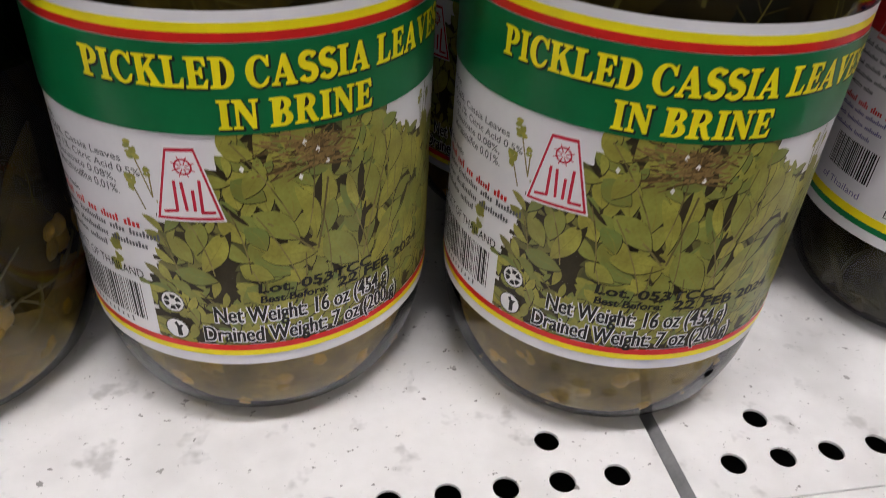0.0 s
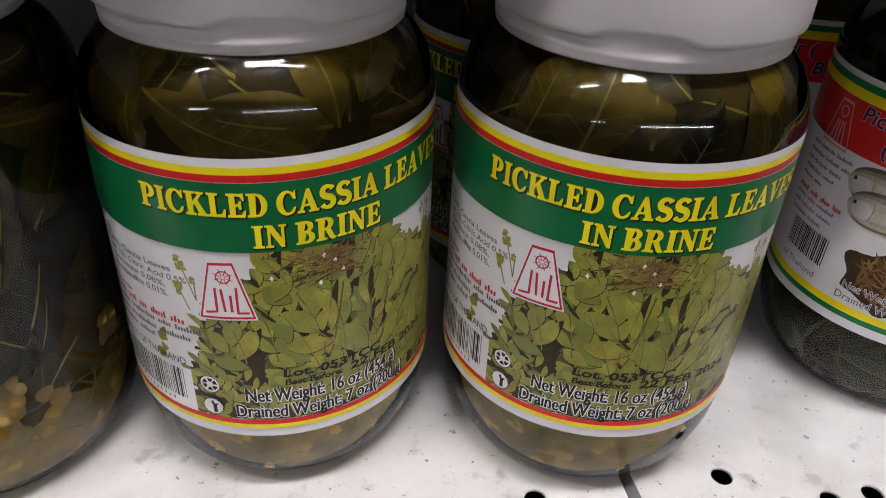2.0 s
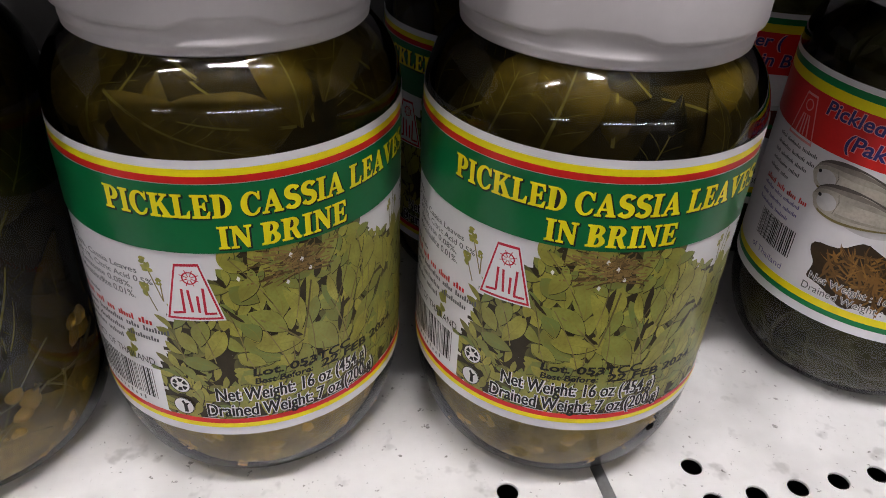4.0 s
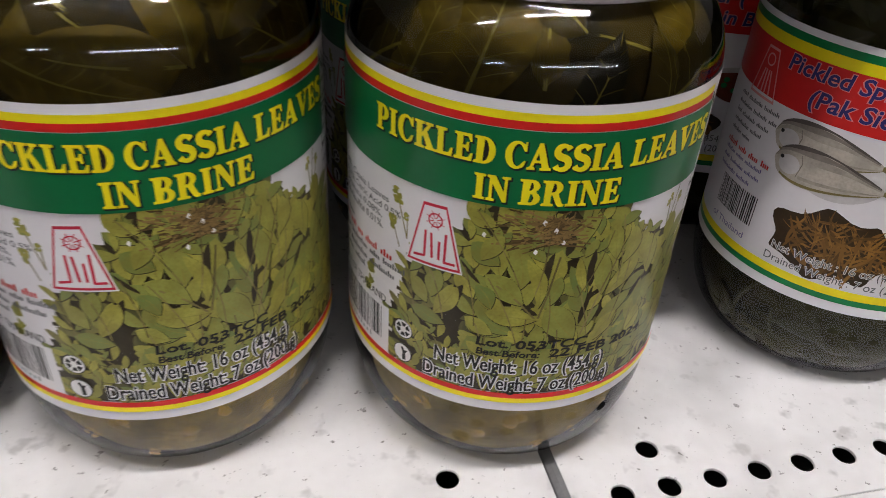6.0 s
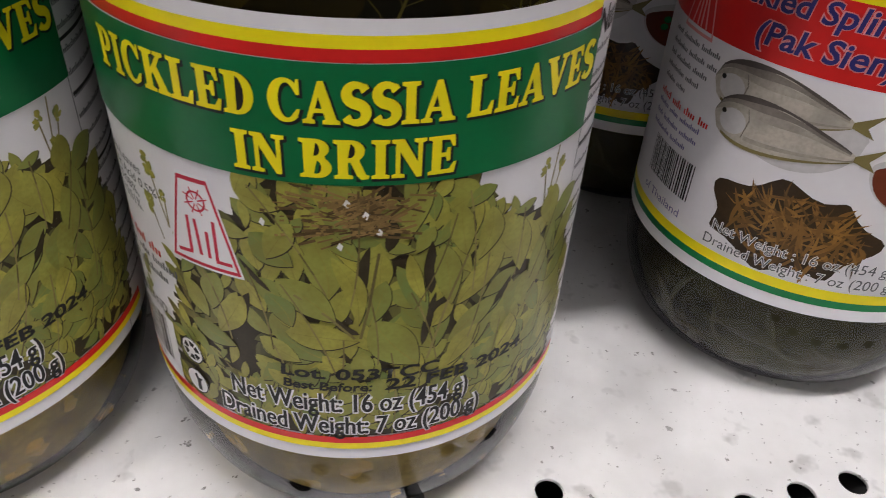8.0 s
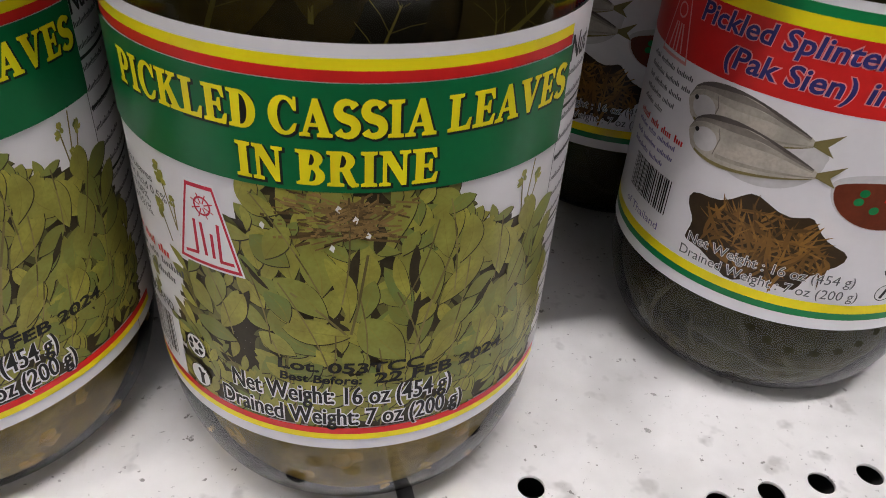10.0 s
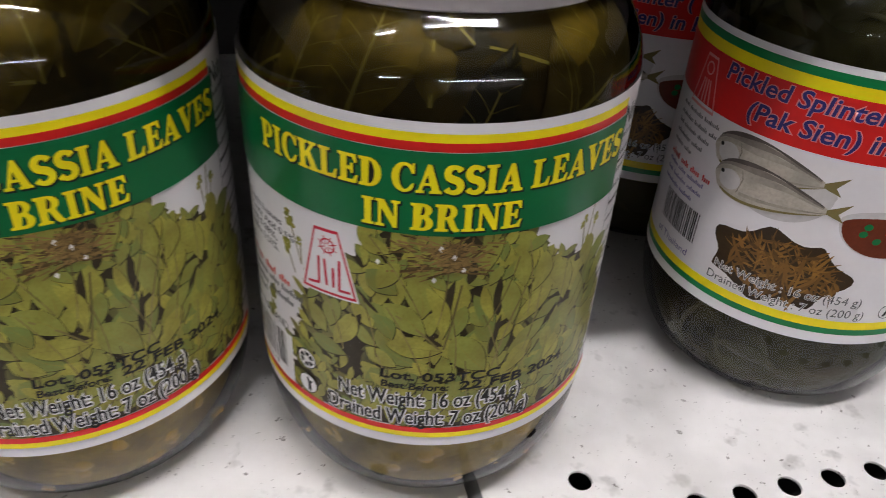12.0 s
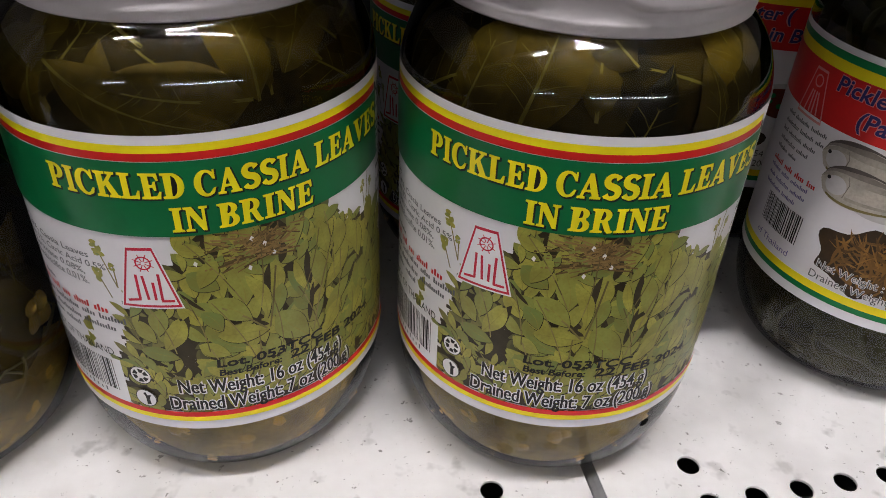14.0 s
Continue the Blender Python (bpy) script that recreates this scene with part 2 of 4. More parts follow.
def bars(lengths, s0, v_top, pitch, height, off, solid=False):
    """Lines of writing too small to read, as plain bars of the letters' size."""
    bm = bmesh.new()
    for i, row in enumerate(lengths):
        s = s0
        for k in row:
            n = 1 if solid else max(1, round(k / (height * 0.5)))
            for q in range(n):
                low = 0.0 if solid else 0.34 * height * ((q * 7 + i * 3 + round(s * 9000)) % 4 != 0)
                sheet(s + k * q / n, s + k * (q + (1.0 if solid else 0.68)) / n, v_top - i * pitch - height, v_top - i * pitch - low, off, bm)
            s += k + height * 0.7
    return bm


def ring_loop(cx, cy, rx, ry, n=28):
    return [(cx + rx * math.cos(2 * math.pi * i / n), cy + ry * math.sin(2 * math.pi * i / n)) for i in range(n)]


def stroke(p, q, w):
    """A straight bar from p to q as an outline."""
    d = Vector((q[0] - p[0], q[1] - p[1])).normalized() * w / 2
    return [(p[0] + d.y, p[1] - d.x), (q[0] + d.y, q[1] - d.x), (q[0] - d.y, q[1] + d.x), (p[0] - d.y, p[1] + d.x)]


def joined(bms):
    out = bmesh.new()
    for b in bms:
        me = mesh_of(b, "piece")
        out.from_mesh(me)
        bpy.data.meshes.remove(me)
    return out


# ---- serif capitals for the green label ----
def arc(cx, cy, rx, ry, a0, a1, n=12):
    return [(cx + rx * math.cos(radians(a0 + (a1 - a0) * i / n)), cy + ry * math.sin(radians(a0 + (a1 - a0) * i / n))) for i in range(n + 1)]


FOOT = [(0, 1), (0, 0.93), (0.1, 0.9), (0.1, 0.1), (0, 0.07)]  # the left side of an upright stem


def letter_s():
    mid = arc(0.36, 0.735, 0.235, 0.215, 25, 245, 12) + arc(0.34, 0.275, 0.25, 0.225, 62, -155, 12)
    left, right = [], []
    for i, p in enumerate(mid):
        a, b = mid[max(i - 1, 0)], mid[min(i + 1, len(mid) - 1)]
        d = Vector((b[0] - a[0], b[1] - a[1])).normalized()
        f = i / (len(mid) - 1)
        w = 0.055 + 0.075 * math.sin(math.pi * f) ** 1.5
        if f < 0.08 or f > 0.92:
            w = 0.1
        left.append((p[0] - d.y * w, p[1] + d.x * w))
        right.append((p[0] + d.y * w, p[1] - d.x * w))
    return [left + right[::-1]]


GLYPHS = {
    "I": (0.42, [[(0, 0), (0.42, 0), (0.42, 0.07), (0.32, 0.1), (0.32, 0.9), (0.42, 0.93), (0.42, 1)] + FOOT]),
    "L": (0.72, [[(0, 0), (0.68, 0), (0.72, 0.32), (0.66, 0.32), (0.56, 0.12), (0.32, 0.09), (0.32, 0.9), (0.44, 0.93), (0.44, 1)] + FOOT]),
    "E": (0.72, [[(0, 0), (0.68, 0), (0.73, 0.28), (0.67, 0.28), (0.56, 0.1), (0.32, 0.09), (0.32, 0.46), (0.45, 0.46), (0.5, 0.34), (0.56, 0.34), (0.56, 0.68),
                  (0.5, 0.68), (0.45, 0.55), (0.32, 0.55), (0.32, 0.91), (0.54, 0.9), (0.63, 0.72), (0.69, 0.72), (0.66, 1)] + FOOT]),
    "P": (0.74, [[(0, 0), (0.44, 0), (0.44, 0.07), (0.32, 0.1), (0.32, 0.41)] + arc(0.4, 0.705, 0.34, 0.295, -90, 90) + FOOT, [(0.32, 0.5)] + arc(0.37, 0.71, 0.14, 0.21, -90, 90)]),
    "D": (0.8, [[(0, 0)] + arc(0.36, 0.5, 0.44, 0.5, -90, 90) + FOOT, [(0.32, 0.08)] + arc(0.36, 0.5, 0.21, 0.42, -90, 90)]),
    "B": (0.76, [[(0, 0)] + arc(0.42, 0.27, 0.34, 0.27, -90, 55) + arc(0.4, 0.765, 0.31, 0.235, -50, 90) + FOOT,
                 [(0.32, 0.09)] + arc(0.4, 0.275, 0.13, 0.185, -90, 90), [(0.32, 0.56)] + arc(0.39, 0.74, 0.11, 0.175, -90, 90)]),
    "R": (0.84, [[(0, 0), (0.44, 0), (0.44, 0.07), (0.32, 0.1), (0.32, 0.44), (0.4, 0.44), (0.56, 0.08), (0.66, -0.02), (0.82, 0.0), (0.84, 0.07), (0.76, 0.1), (0.6, 0.47)]
                 + arc(0.42, 0.735, 0.31, 0.265, -52, 90) + FOOT, [(0.32, 0.53)] + arc(0.39, 0.73, 0.13, 0.19, -90, 90)]),
    "A": (0.84, [[(-0.02, 0), (0.26, 0), (0.26, 0.07), (0.18, 0.1), (0.24, 0.27), (0.49, 0.27), (0.54, 0.1), (0.46, 0.07), (0.46, 0), (0.86, 0), (0.86, 0.07), (0.78, 0.1), (0.49, 1),
                  (0.37, 1), (0.08, 0.1), (-0.02, 0.07)], [(0.27, 0.35), (0.46, 0.35), (0.365, 0.68)]]),
    "V": (0.84, [[(-0.02, 1), (-0.02, 0.93), (0.06, 0.9), (0.36, 0), (0.47, 0), (0.75, 0.9), (0.85, 0.93), (0.85, 1), (0.56, 1), (0.56, 0.93), (0.65, 0.9), (0.49, 0.36), (0.31, 0.9), (0.39, 0.93), (0.39, 1)]]),
    "N": (0.84, [[(0, 0), (0.3, 0), (0.3, 0.07), (0.19, 0.1), (0.19, 0.72), (0.62, 0), (0.74, 0), (0.74, 0.9), (0.84, 0.93), (0.84, 1), (0.55, 1), (0.55, 0.93), (0.65, 0.9), (0.65, 0.36), (0.29, 1)] + FOOT]),
    "K": (0.88, [[(0, 0), (0.44, 0), (0.44, 0.07), (0.32, 0.1), (0.32, 0.4), (0.4, 0.5), (0.58, 0.1), (0.5, 0.07), (0.5, 0), (0.92, 0), (0.92, 0.07), (0.84, 0.1), (0.55, 0.66), (0.72, 0.9),
                  (0.82, 0.93), (0.82, 1), (0.5, 1), (0.5, 0.93), (0.6, 0.9), (0.32, 0.54), (0.32, 0.9), (0.44, 0.93), (0.44, 1)] + FOOT]),
    "C": (0.78, [arc(0.42, 0.5, 0.42, 0.52, 48, 312, 20) + [(0.76, 0.3), (0.70, 0.3)] + arc(0.46, 0.5, 0.22, 0.43, -50, -310, 18) + [(0.70, 0.66), (0.76, 0.66), (0.76, 1.0), (0.71, 1.0)]]),
    "S": (0.66, letter_s()),
}


def capitals(text, s0, v0, s1, v1, off, bold=0.0):
    """A line of bold serif capitals, word by word."""
    made, x = [], 0.0
    for word in text.split():
        out = []
        for ch in word:
            w, loops = GLYPHS[ch]
            bm = filled(loops, bold)
            for v in bm.verts:
                v.co.x += x
            out.append(bm)
            x += w + 0.07
        made.append(joined(out))
        x += 0.3
    for bm in made:
        for v in bm.verts:
            v.co = (s0 + (s1 - s0) * v.co.x / (x - 0.37), v0 + (v1 - v0) * v.co.y, 0)
    return [wrapped(bm, off) for bm in made]


# ---- leaves ----
def leaf(bm, rng, mapper, x, y, length, width, angle, off, curl=0.0, rib=None, across=3, fat=0.85):
    """One leaf blade in two halves on a curved surface; rib: a bmesh that takes its midrib."""
    n = 7 if length < 0.0065 else 11
    ca, sa = math.cos(angle), math.sin(angle)
    bend = rng.uniform(-0.12, 0.12)

    def place(t, w, lift):
        u, q = length * (t - 0.5), w + bend * length * math.sin(math.pi * t)
        return mapper(x + ca * u - sa * q, y + sa * u + ca * q, off + lift)

    tones = (rng.uniform(0.85, 1.05), rng.uniform(0.85, 1.05))
    rows = []
    for i in range(n + 1):
        t = i / n
        half = width / 2 * math.sin(math.pi * min(1, t ** fat)) ** 0.75 + width * 0.012
        rows.append([bm.verts.new(place(t, half * tones[k > 0] * k / across, -curl * (k / across) ** 2 * width + 0.15 * curl * math.sin(9 * t + x * 900) * width)) for k in range(-across, across + 1)])
    for a, b in zip(rows, rows[1:]):
        for k in range(2 * across):
            bm.faces.new((a[k], a[k + 1], b[k + 1], b[k])).smooth = True
    if rib is not None:
        w = width * 0.020
        rows = [[rib.verts.new(place(i / n, s * w * (1.2 - i / n), 0.00000008 if curl == 0 else 0.00008)) for s in (-1, 1)] for i in range(n + 1)]
        for a, b in zip(rows, rows[1:]):
            rib.faces.new((a[0], a[1], b[1], b[0]))
        for j in range(1, 7 if curl else 1):  # side veins of a real leaf
            for side in (-1, 1):
                t0, w0 = 0.1 + 0.115 * j, width * 0.36 * side * math.sin(math.pi * min(1, (0.2 + 0.12 * j) ** fat)) ** 0.75
                ends = [(t0, 0.0), (t0 + 0.06, w0 * 0.5), (t0 + 0.10, w0)]
                rows = [[rib.verts.new(place(t + e, q, 0.00006 - curl * (2 * q / width) ** 2 * width)) for e in (-0.002, 0.002)] for t, q in ends]
                for a, b in zip(rows, rows[1:]):
                    rib.faces.new((a[0], a[1], b[1], b[0]))


# ---- the label with the green band ----
def inside_picture(s, v):
    """Whether a place of the label lies in its printed heap of leaves."""
    if v < 0.0312 or v > 0.0797:
        return False
    left = np.interp(v, (0.031, 0.046, 0.050, 0.060, 0.066, 0.0735, 0.0757, 0.079), (-1.02, -1.03, -0.96, -0.92, -0.80, -0.60, -0.52, -0.54)) + 0.02 * math.sin(v * 2600)
    right = np.interp(v, (0.031, 0.057, 0.067, 0.072, 0.0735, 0.079), (0.90, 0.90, 0.77, 0.46, 0.31, 0.24)) + 0.012 * math.sin(v * 3100)
    return left < s / R < right


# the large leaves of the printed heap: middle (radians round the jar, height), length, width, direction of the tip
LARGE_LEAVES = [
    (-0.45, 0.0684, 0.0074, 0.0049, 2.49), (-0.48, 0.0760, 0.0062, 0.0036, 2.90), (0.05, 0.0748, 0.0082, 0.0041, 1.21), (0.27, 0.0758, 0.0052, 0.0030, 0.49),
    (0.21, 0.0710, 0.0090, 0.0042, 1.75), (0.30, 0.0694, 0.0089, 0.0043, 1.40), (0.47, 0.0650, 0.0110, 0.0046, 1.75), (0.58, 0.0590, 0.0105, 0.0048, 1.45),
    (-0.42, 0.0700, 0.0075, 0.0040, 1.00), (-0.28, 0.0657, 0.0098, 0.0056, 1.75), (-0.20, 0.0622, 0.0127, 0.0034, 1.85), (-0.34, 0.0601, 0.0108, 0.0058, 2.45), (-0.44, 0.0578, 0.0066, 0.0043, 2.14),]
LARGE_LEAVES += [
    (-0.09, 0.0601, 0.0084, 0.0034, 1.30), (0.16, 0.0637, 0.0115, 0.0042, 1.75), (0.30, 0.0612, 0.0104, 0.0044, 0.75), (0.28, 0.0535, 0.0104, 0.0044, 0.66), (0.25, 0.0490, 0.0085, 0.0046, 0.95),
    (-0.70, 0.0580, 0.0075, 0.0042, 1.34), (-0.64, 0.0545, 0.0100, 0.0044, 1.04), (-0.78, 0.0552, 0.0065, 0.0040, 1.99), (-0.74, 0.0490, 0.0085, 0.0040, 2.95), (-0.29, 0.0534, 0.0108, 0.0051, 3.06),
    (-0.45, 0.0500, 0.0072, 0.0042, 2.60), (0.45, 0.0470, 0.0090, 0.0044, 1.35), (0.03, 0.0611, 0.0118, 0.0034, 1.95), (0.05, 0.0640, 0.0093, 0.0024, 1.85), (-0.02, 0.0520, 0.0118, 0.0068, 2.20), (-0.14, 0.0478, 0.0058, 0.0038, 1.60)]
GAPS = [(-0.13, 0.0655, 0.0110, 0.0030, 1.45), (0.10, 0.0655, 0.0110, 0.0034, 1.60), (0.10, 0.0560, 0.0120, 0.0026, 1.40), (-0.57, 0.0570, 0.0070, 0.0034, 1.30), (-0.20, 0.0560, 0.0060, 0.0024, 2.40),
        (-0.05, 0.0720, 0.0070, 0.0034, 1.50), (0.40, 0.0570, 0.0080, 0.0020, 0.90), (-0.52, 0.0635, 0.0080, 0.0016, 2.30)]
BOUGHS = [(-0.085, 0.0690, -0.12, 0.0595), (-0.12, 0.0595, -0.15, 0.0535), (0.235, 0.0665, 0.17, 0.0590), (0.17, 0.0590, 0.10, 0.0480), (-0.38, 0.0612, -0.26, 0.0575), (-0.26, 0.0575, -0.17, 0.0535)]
PRINT_RUN = []


def cassia_label(jar, dz, seed, lean=0.0):
    """The label on a jar, dz higher or lower than on the middle one; all come from one print run."""
    if not PRINT_RUN:
        PRINT_RUN.append(printed_label(jar, 0.0, seed))
        return PRINT_RUN[0]
    first = PRINT_RUN[0]
    label = copy_thing(first, pose(0, 0, dz))
    label.parent = jar
    if lean:  # a label stuck on slightly askew
        for ob in [label] + label.children_recursive:
            ob.data = ob.data.copy()
            for v in ob.data.vertices:
                v.co.z += lean * (math.atan2(v.co.x, -v.co.y) - 0.3) * R
    return label


def printed_label(jar, dz, seed):
    """Paper label: white, yellow and red lines, a green band with yellow capitals, a printed heap of leaves."""
    rng = random.Random(seed)
    lo, hi = -2.45 * R, 2.05 * R
    label = part("label", sheet(lo, hi, 0.0260 + dz, 0.1007 + dz, 0.00012), PAPER, jar, "glossy paper label with a green band and printed leaves", smooth=True)
    end = 0.80 * R  # where the side panel begins

    def put(name, bm, mat, text=""):
        for v in bm.verts:
            v.co.z += dz
        return part(name, bm, mat, label, text)

    def put_each(name, bms, mat):
        for b in bms:
            put(name, b, mat)

    base = 0.00012
    L = [base + UP * k for k in range(12)]
    put("yellow_line", sheet(lo, end, 0.0972, 0.0988, L[1]), INK["yellow"])
    put("red_line", sheet(lo, end, 0.0956, 0.0972, L[1]), INK["red"])
    # the printed heap of leaves
    shade = bmesh.new()
    for i in range(48):
        v0, v1 = 0.0317 + i * 0.001, 0.0327 + i * 0.001
        s = [k * 0.0004 for k in range(-130, 100)]
        ok = [q for q in s if inside_picture(q, v0 + 0.0006)]
        if ok:
            sheet(min(ok) + rng.uniform(0, 0.0012), max(ok) - rng.uniform(0, 0.0012), v0, v1, L[1], shade)
    tagged(put("printed_shade", shade, PRINT_SHADE), kind="stuff")
    leaves, ribs, dark, back, trail = bmesh.new(), bmesh.new(), bmesh.new(), bmesh.new(), []
    off = 0.00001

    def blade(x, y, length, wide, angle, into=None):
        """A printed leaf with its dark edge beneath; kept inside the picture."""
        nonlocal off
        tip, root = y + math.sin(angle) * length / 2, y - math.sin(angle) * length / 2
        if not inside_picture(x, y) or max(tip, root) > 0.0830 or min(tip, root) < 0.0300:
            return False
        fat = rng.uniform(1.0, 1.35)
        state = rng.getstate()
        leaf(dark, rng, flat_place, x + 0.00014, y - 0.00018, length, length * wide, angle, off, fat=fat, across=1)
        rng.setstate(state)
        leaf(leaves if into is None else into, rng, flat_place, x, y, length, length * wide, angle, off + 0.00000012, 0.0, ribs if into is None else None, fat=fat, across=1)
        off += 0.0000003
        return True

    n = 0
    while n < 190:  # small leaves deep in the heap
        s, v = rng.uniform(-1.15, 0.9) * R, rng.uniform(0.0320, 0.0800)
        n += blade(s, v, rng.uniform(0.003, 0.0075), rng.uniform(0.30, 0.5), math.pi / 2 - s / R * 0.9 + rng.gauss(0, 0.9), back)
    n = 0
    while n < 30:  # the upper part of the heap
        s, v = rng.uniform(-0.66, 0.75) * R, rng.uniform(0.066, 0.0805)
        n += blade(s, v, rng.uniform(0.0045, 0.0075), rng.uniform(0.36, 0.55), math.pi / 2 - s / R * 1.2 + rng.gauss(0, 0.7))
    for i in range(27):  # sprays: leaves in pairs along a stem
        row = i % 3
        s, v = (-0.92 + 1.75 * (i // 3 + 0.33 * row + rng.uniform(-0.2, 0.2)) / 9) * R, (0.062, 0.050, 0.037)[row] + rng.uniform(-0.003, 0.003)
        a = math.pi / 2 - (s / R + 0.1) * 0.8 + rng.gauss(0, 0.25)
        small = s / R < -0.5
        size = rng.uniform(0.0046, 0.0062) if small else rng.uniform(0.0064, 0.0098)
        wide = 0.36 if small else 0.52
        trail.append((s, v, a, size))
        for k in range(3):
            px, py = s + math.cos(a) * size * 0.62 * k, v + math.sin(a) * size * 0.62 * k
            for side in (-1, 1):
                b = a + side * rng.uniform(0.45, 0.9)
                q = size * rng.uniform(0.75, 1.05)
                blade(px + math.cos(b) * q * 0.54, py + math.sin(b) * q * 0.54, q, wide * rng.uniform(0.75, 1.15), b)
        px, py = s + math.cos(a) * size * 2.2, v + math.sin(a) * size * 2.2
        blade(px, py, size, wide * 1.1, a)
    n = 0
    while n < 210:  # small bright leaves along the foot of the heap
        s, v = rng.uniform(-1.1, 0.88) * R, rng.uniform(0.0318, 0.0470)
        n += blade(s, v, rng.uniform(0.003, 0.0058), rng.uniform(0.34, 0.5), math.pi / 2 - s / R * 1.1 + rng.gauss(0, 0.8))
    n = 0
    while n < 46:  # and along its upper edge
        s, v = rng.uniform(-0.66, 0.80) * R, rng.uniform(0.070, 0.0806)
        n += blade(s, v, rng.uniform(0.0035, 0.0062), rng.uniform(0.36, 0.55), math.pi / 2 - s / R * 1.0 + rng.gauss(0, 0.6)) if abs(s / R + 0.1) > 0.07 else 0
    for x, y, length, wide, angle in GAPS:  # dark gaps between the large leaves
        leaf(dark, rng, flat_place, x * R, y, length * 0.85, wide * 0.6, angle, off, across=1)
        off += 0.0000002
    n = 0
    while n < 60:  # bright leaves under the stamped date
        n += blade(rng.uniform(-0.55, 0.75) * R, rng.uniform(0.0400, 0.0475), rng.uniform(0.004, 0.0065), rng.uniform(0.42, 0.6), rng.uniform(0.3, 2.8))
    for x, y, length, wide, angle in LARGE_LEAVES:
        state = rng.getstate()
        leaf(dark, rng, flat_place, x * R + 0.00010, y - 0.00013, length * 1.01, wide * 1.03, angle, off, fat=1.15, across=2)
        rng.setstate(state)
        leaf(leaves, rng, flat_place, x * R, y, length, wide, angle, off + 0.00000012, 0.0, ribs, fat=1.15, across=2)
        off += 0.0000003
    for b in (dark, leaves, back, ribs):
        wrapped(b, L[1])
    off += L[1]
    tagged(put("printed_leaf_edges", dark, PRINT_SHADE), kind="stuff")
    tagged(put("printed_back_leaves", back, PRINT_LEAF_BACK, "printed dark green leaves"), kind="stuff")
    tagged(put("printed_leaves", leaves, PRINT_LEAF, "printed olive green leaves"), kind="stuff")
    tagged(put("printed_midrib", ribs, PRINT_RIB), kind="stuff")
    top = off + 0.00003
    put("green_band", sheet(lo, end, 0.0796, 0.0956, top), INK["green"])
    rows = (("PICKLED CASSIA LEAVES", -1.118, 0.772, 0.0881, 0.0934), ("IN BRINE", -0.540, 0.156, 0.0807, 0.0860))
    for text, a0, a1, v0, v1 in rows:
        put_each("title_shadow", capitals(text, a0 * R + 0.00022, v0 - 0.00022, a1 * R + 0.00022, v1 - 0.00022, top + UP, bold=0.045), INK["black"])
        put_each("title", capitals(text, a0 * R, v0, a1 * R, v1, top + UP * 2, bold=0.012), INK["yellow"])
    for x, y in ((-0.085, 0.0722), (-0.13, 0.0750), (-0.19, 0.0768), (-0.215, 0.0700), (-0.47, 0.0728)):
        put("printed_chip", wrapped(filled([[(x * R - 0.0004, y), (x * R + 0.0002, y - 0.0006), (x * R + 0.0005, y + 0.0003), (x * R, y + 0.0008)]]), off + 0.00005), INK["white"])
    stems = bmesh.new()
    for i, (s, v, a, size) in enumerate(trail):
        p = [(s + math.cos(a + 0.03 * j) * size * (j * 0.42 - 0.35), v + math.sin(a + 0.03 * j) * size * (j * 0.42 - 0.35)) for j in range(6)]
        for (x0, y0), (x1, y1) in zip(p, p[1:]):
            q = stroke((x0, y0), (x1, y1), 0.00026)
            if all(inside_picture(*c) for c in q):
                stems.faces.new([stems.verts.new(on_jar(*c, off + 0.000005 + i * 0.000001)) for c in q])
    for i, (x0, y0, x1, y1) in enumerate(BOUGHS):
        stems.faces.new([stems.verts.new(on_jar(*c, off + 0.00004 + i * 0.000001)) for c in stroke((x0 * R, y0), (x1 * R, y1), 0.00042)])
    brush = bmesh.new()
    for i in range(150):  # the brush of dry stalks at the top of the heap
        a = rng.uniform(2.3, 4.1) if i % 3 else rng.uniform(-1.2, 1.6)
        x, y = -0.12 * R + rng.gauss(0, 0.0020), 0.0752 + rng.uniform(-0.0035, 0.003)
        k = rng.uniform(0.003, 0.0115) if i % 3 else rng.uniform(0.002, 0.006)
        q = stroke((x, y), (x + math.cos(a) * k, y + 0.45 * math.sin(a) * k), rng.uniform(0.00018, 0.0005))
        if all(inside_picture(*c) for c in q):
            brush.faces.new([brush.verts.new(on_jar(*c, off + 0.00003 + i * 0.0000003)) for c in q])
    tagged(put("printed_brush", brush, PRINT_BRUSH, "printed brown stalks"), kind="stuff")
    tagged(put("printed_stem", stems, PRINT_STEM), kind="stuff")
    for x, y, k in ((-0.96, 0.0755, 0.0022), (-0.99, 0.0685, 0.002), (-0.90, 0.0715, 0.0012), (0.57, 0.0765, 0.0016), (0.68, 0.0758, 0.0016), (0.62, 0.0715, 0.0012), (-1.18, 0.0525, 0.003), (-1.2, 0.0475, 0.003)):
        sprig = bmesh.new()
        for j in range(9):
            leaf(sprig, rng, on_jar, x * R + rng.uniform(-0.4, 0.4) * k, y + rng.uniform(-0.7, 0.7) * k, k * 0.8, k * 0.5, rng.uniform(0, 3), L[2] + j * 0.000003)
        tagged(put("printed_sprig", sprig, PRINT_LEAF), kind="stuff")
    twigs = []
    for p, q in (((-0.96, 0.0755), (-0.89, 0.066)), ((-0.89, 0.0715), (-0.89, 0.066)), ((-0.99, 0.0685), (-0.94, 0.063)), ((0.57, 0.0765), (0.60, 0.067)), ((0.64, 0.079), (0.60, 0.067)), ((0.68, 0.0758), (0.62, 0.067))):
        twigs.append(stroke((p[0] * R, p[1]), (q[0] * R, q[1]), 0.0003))
    put_each("printed_twig", [wrapped(filled([t]), L[1] + 0.00002) for t in twigs], PRINT_STEM)
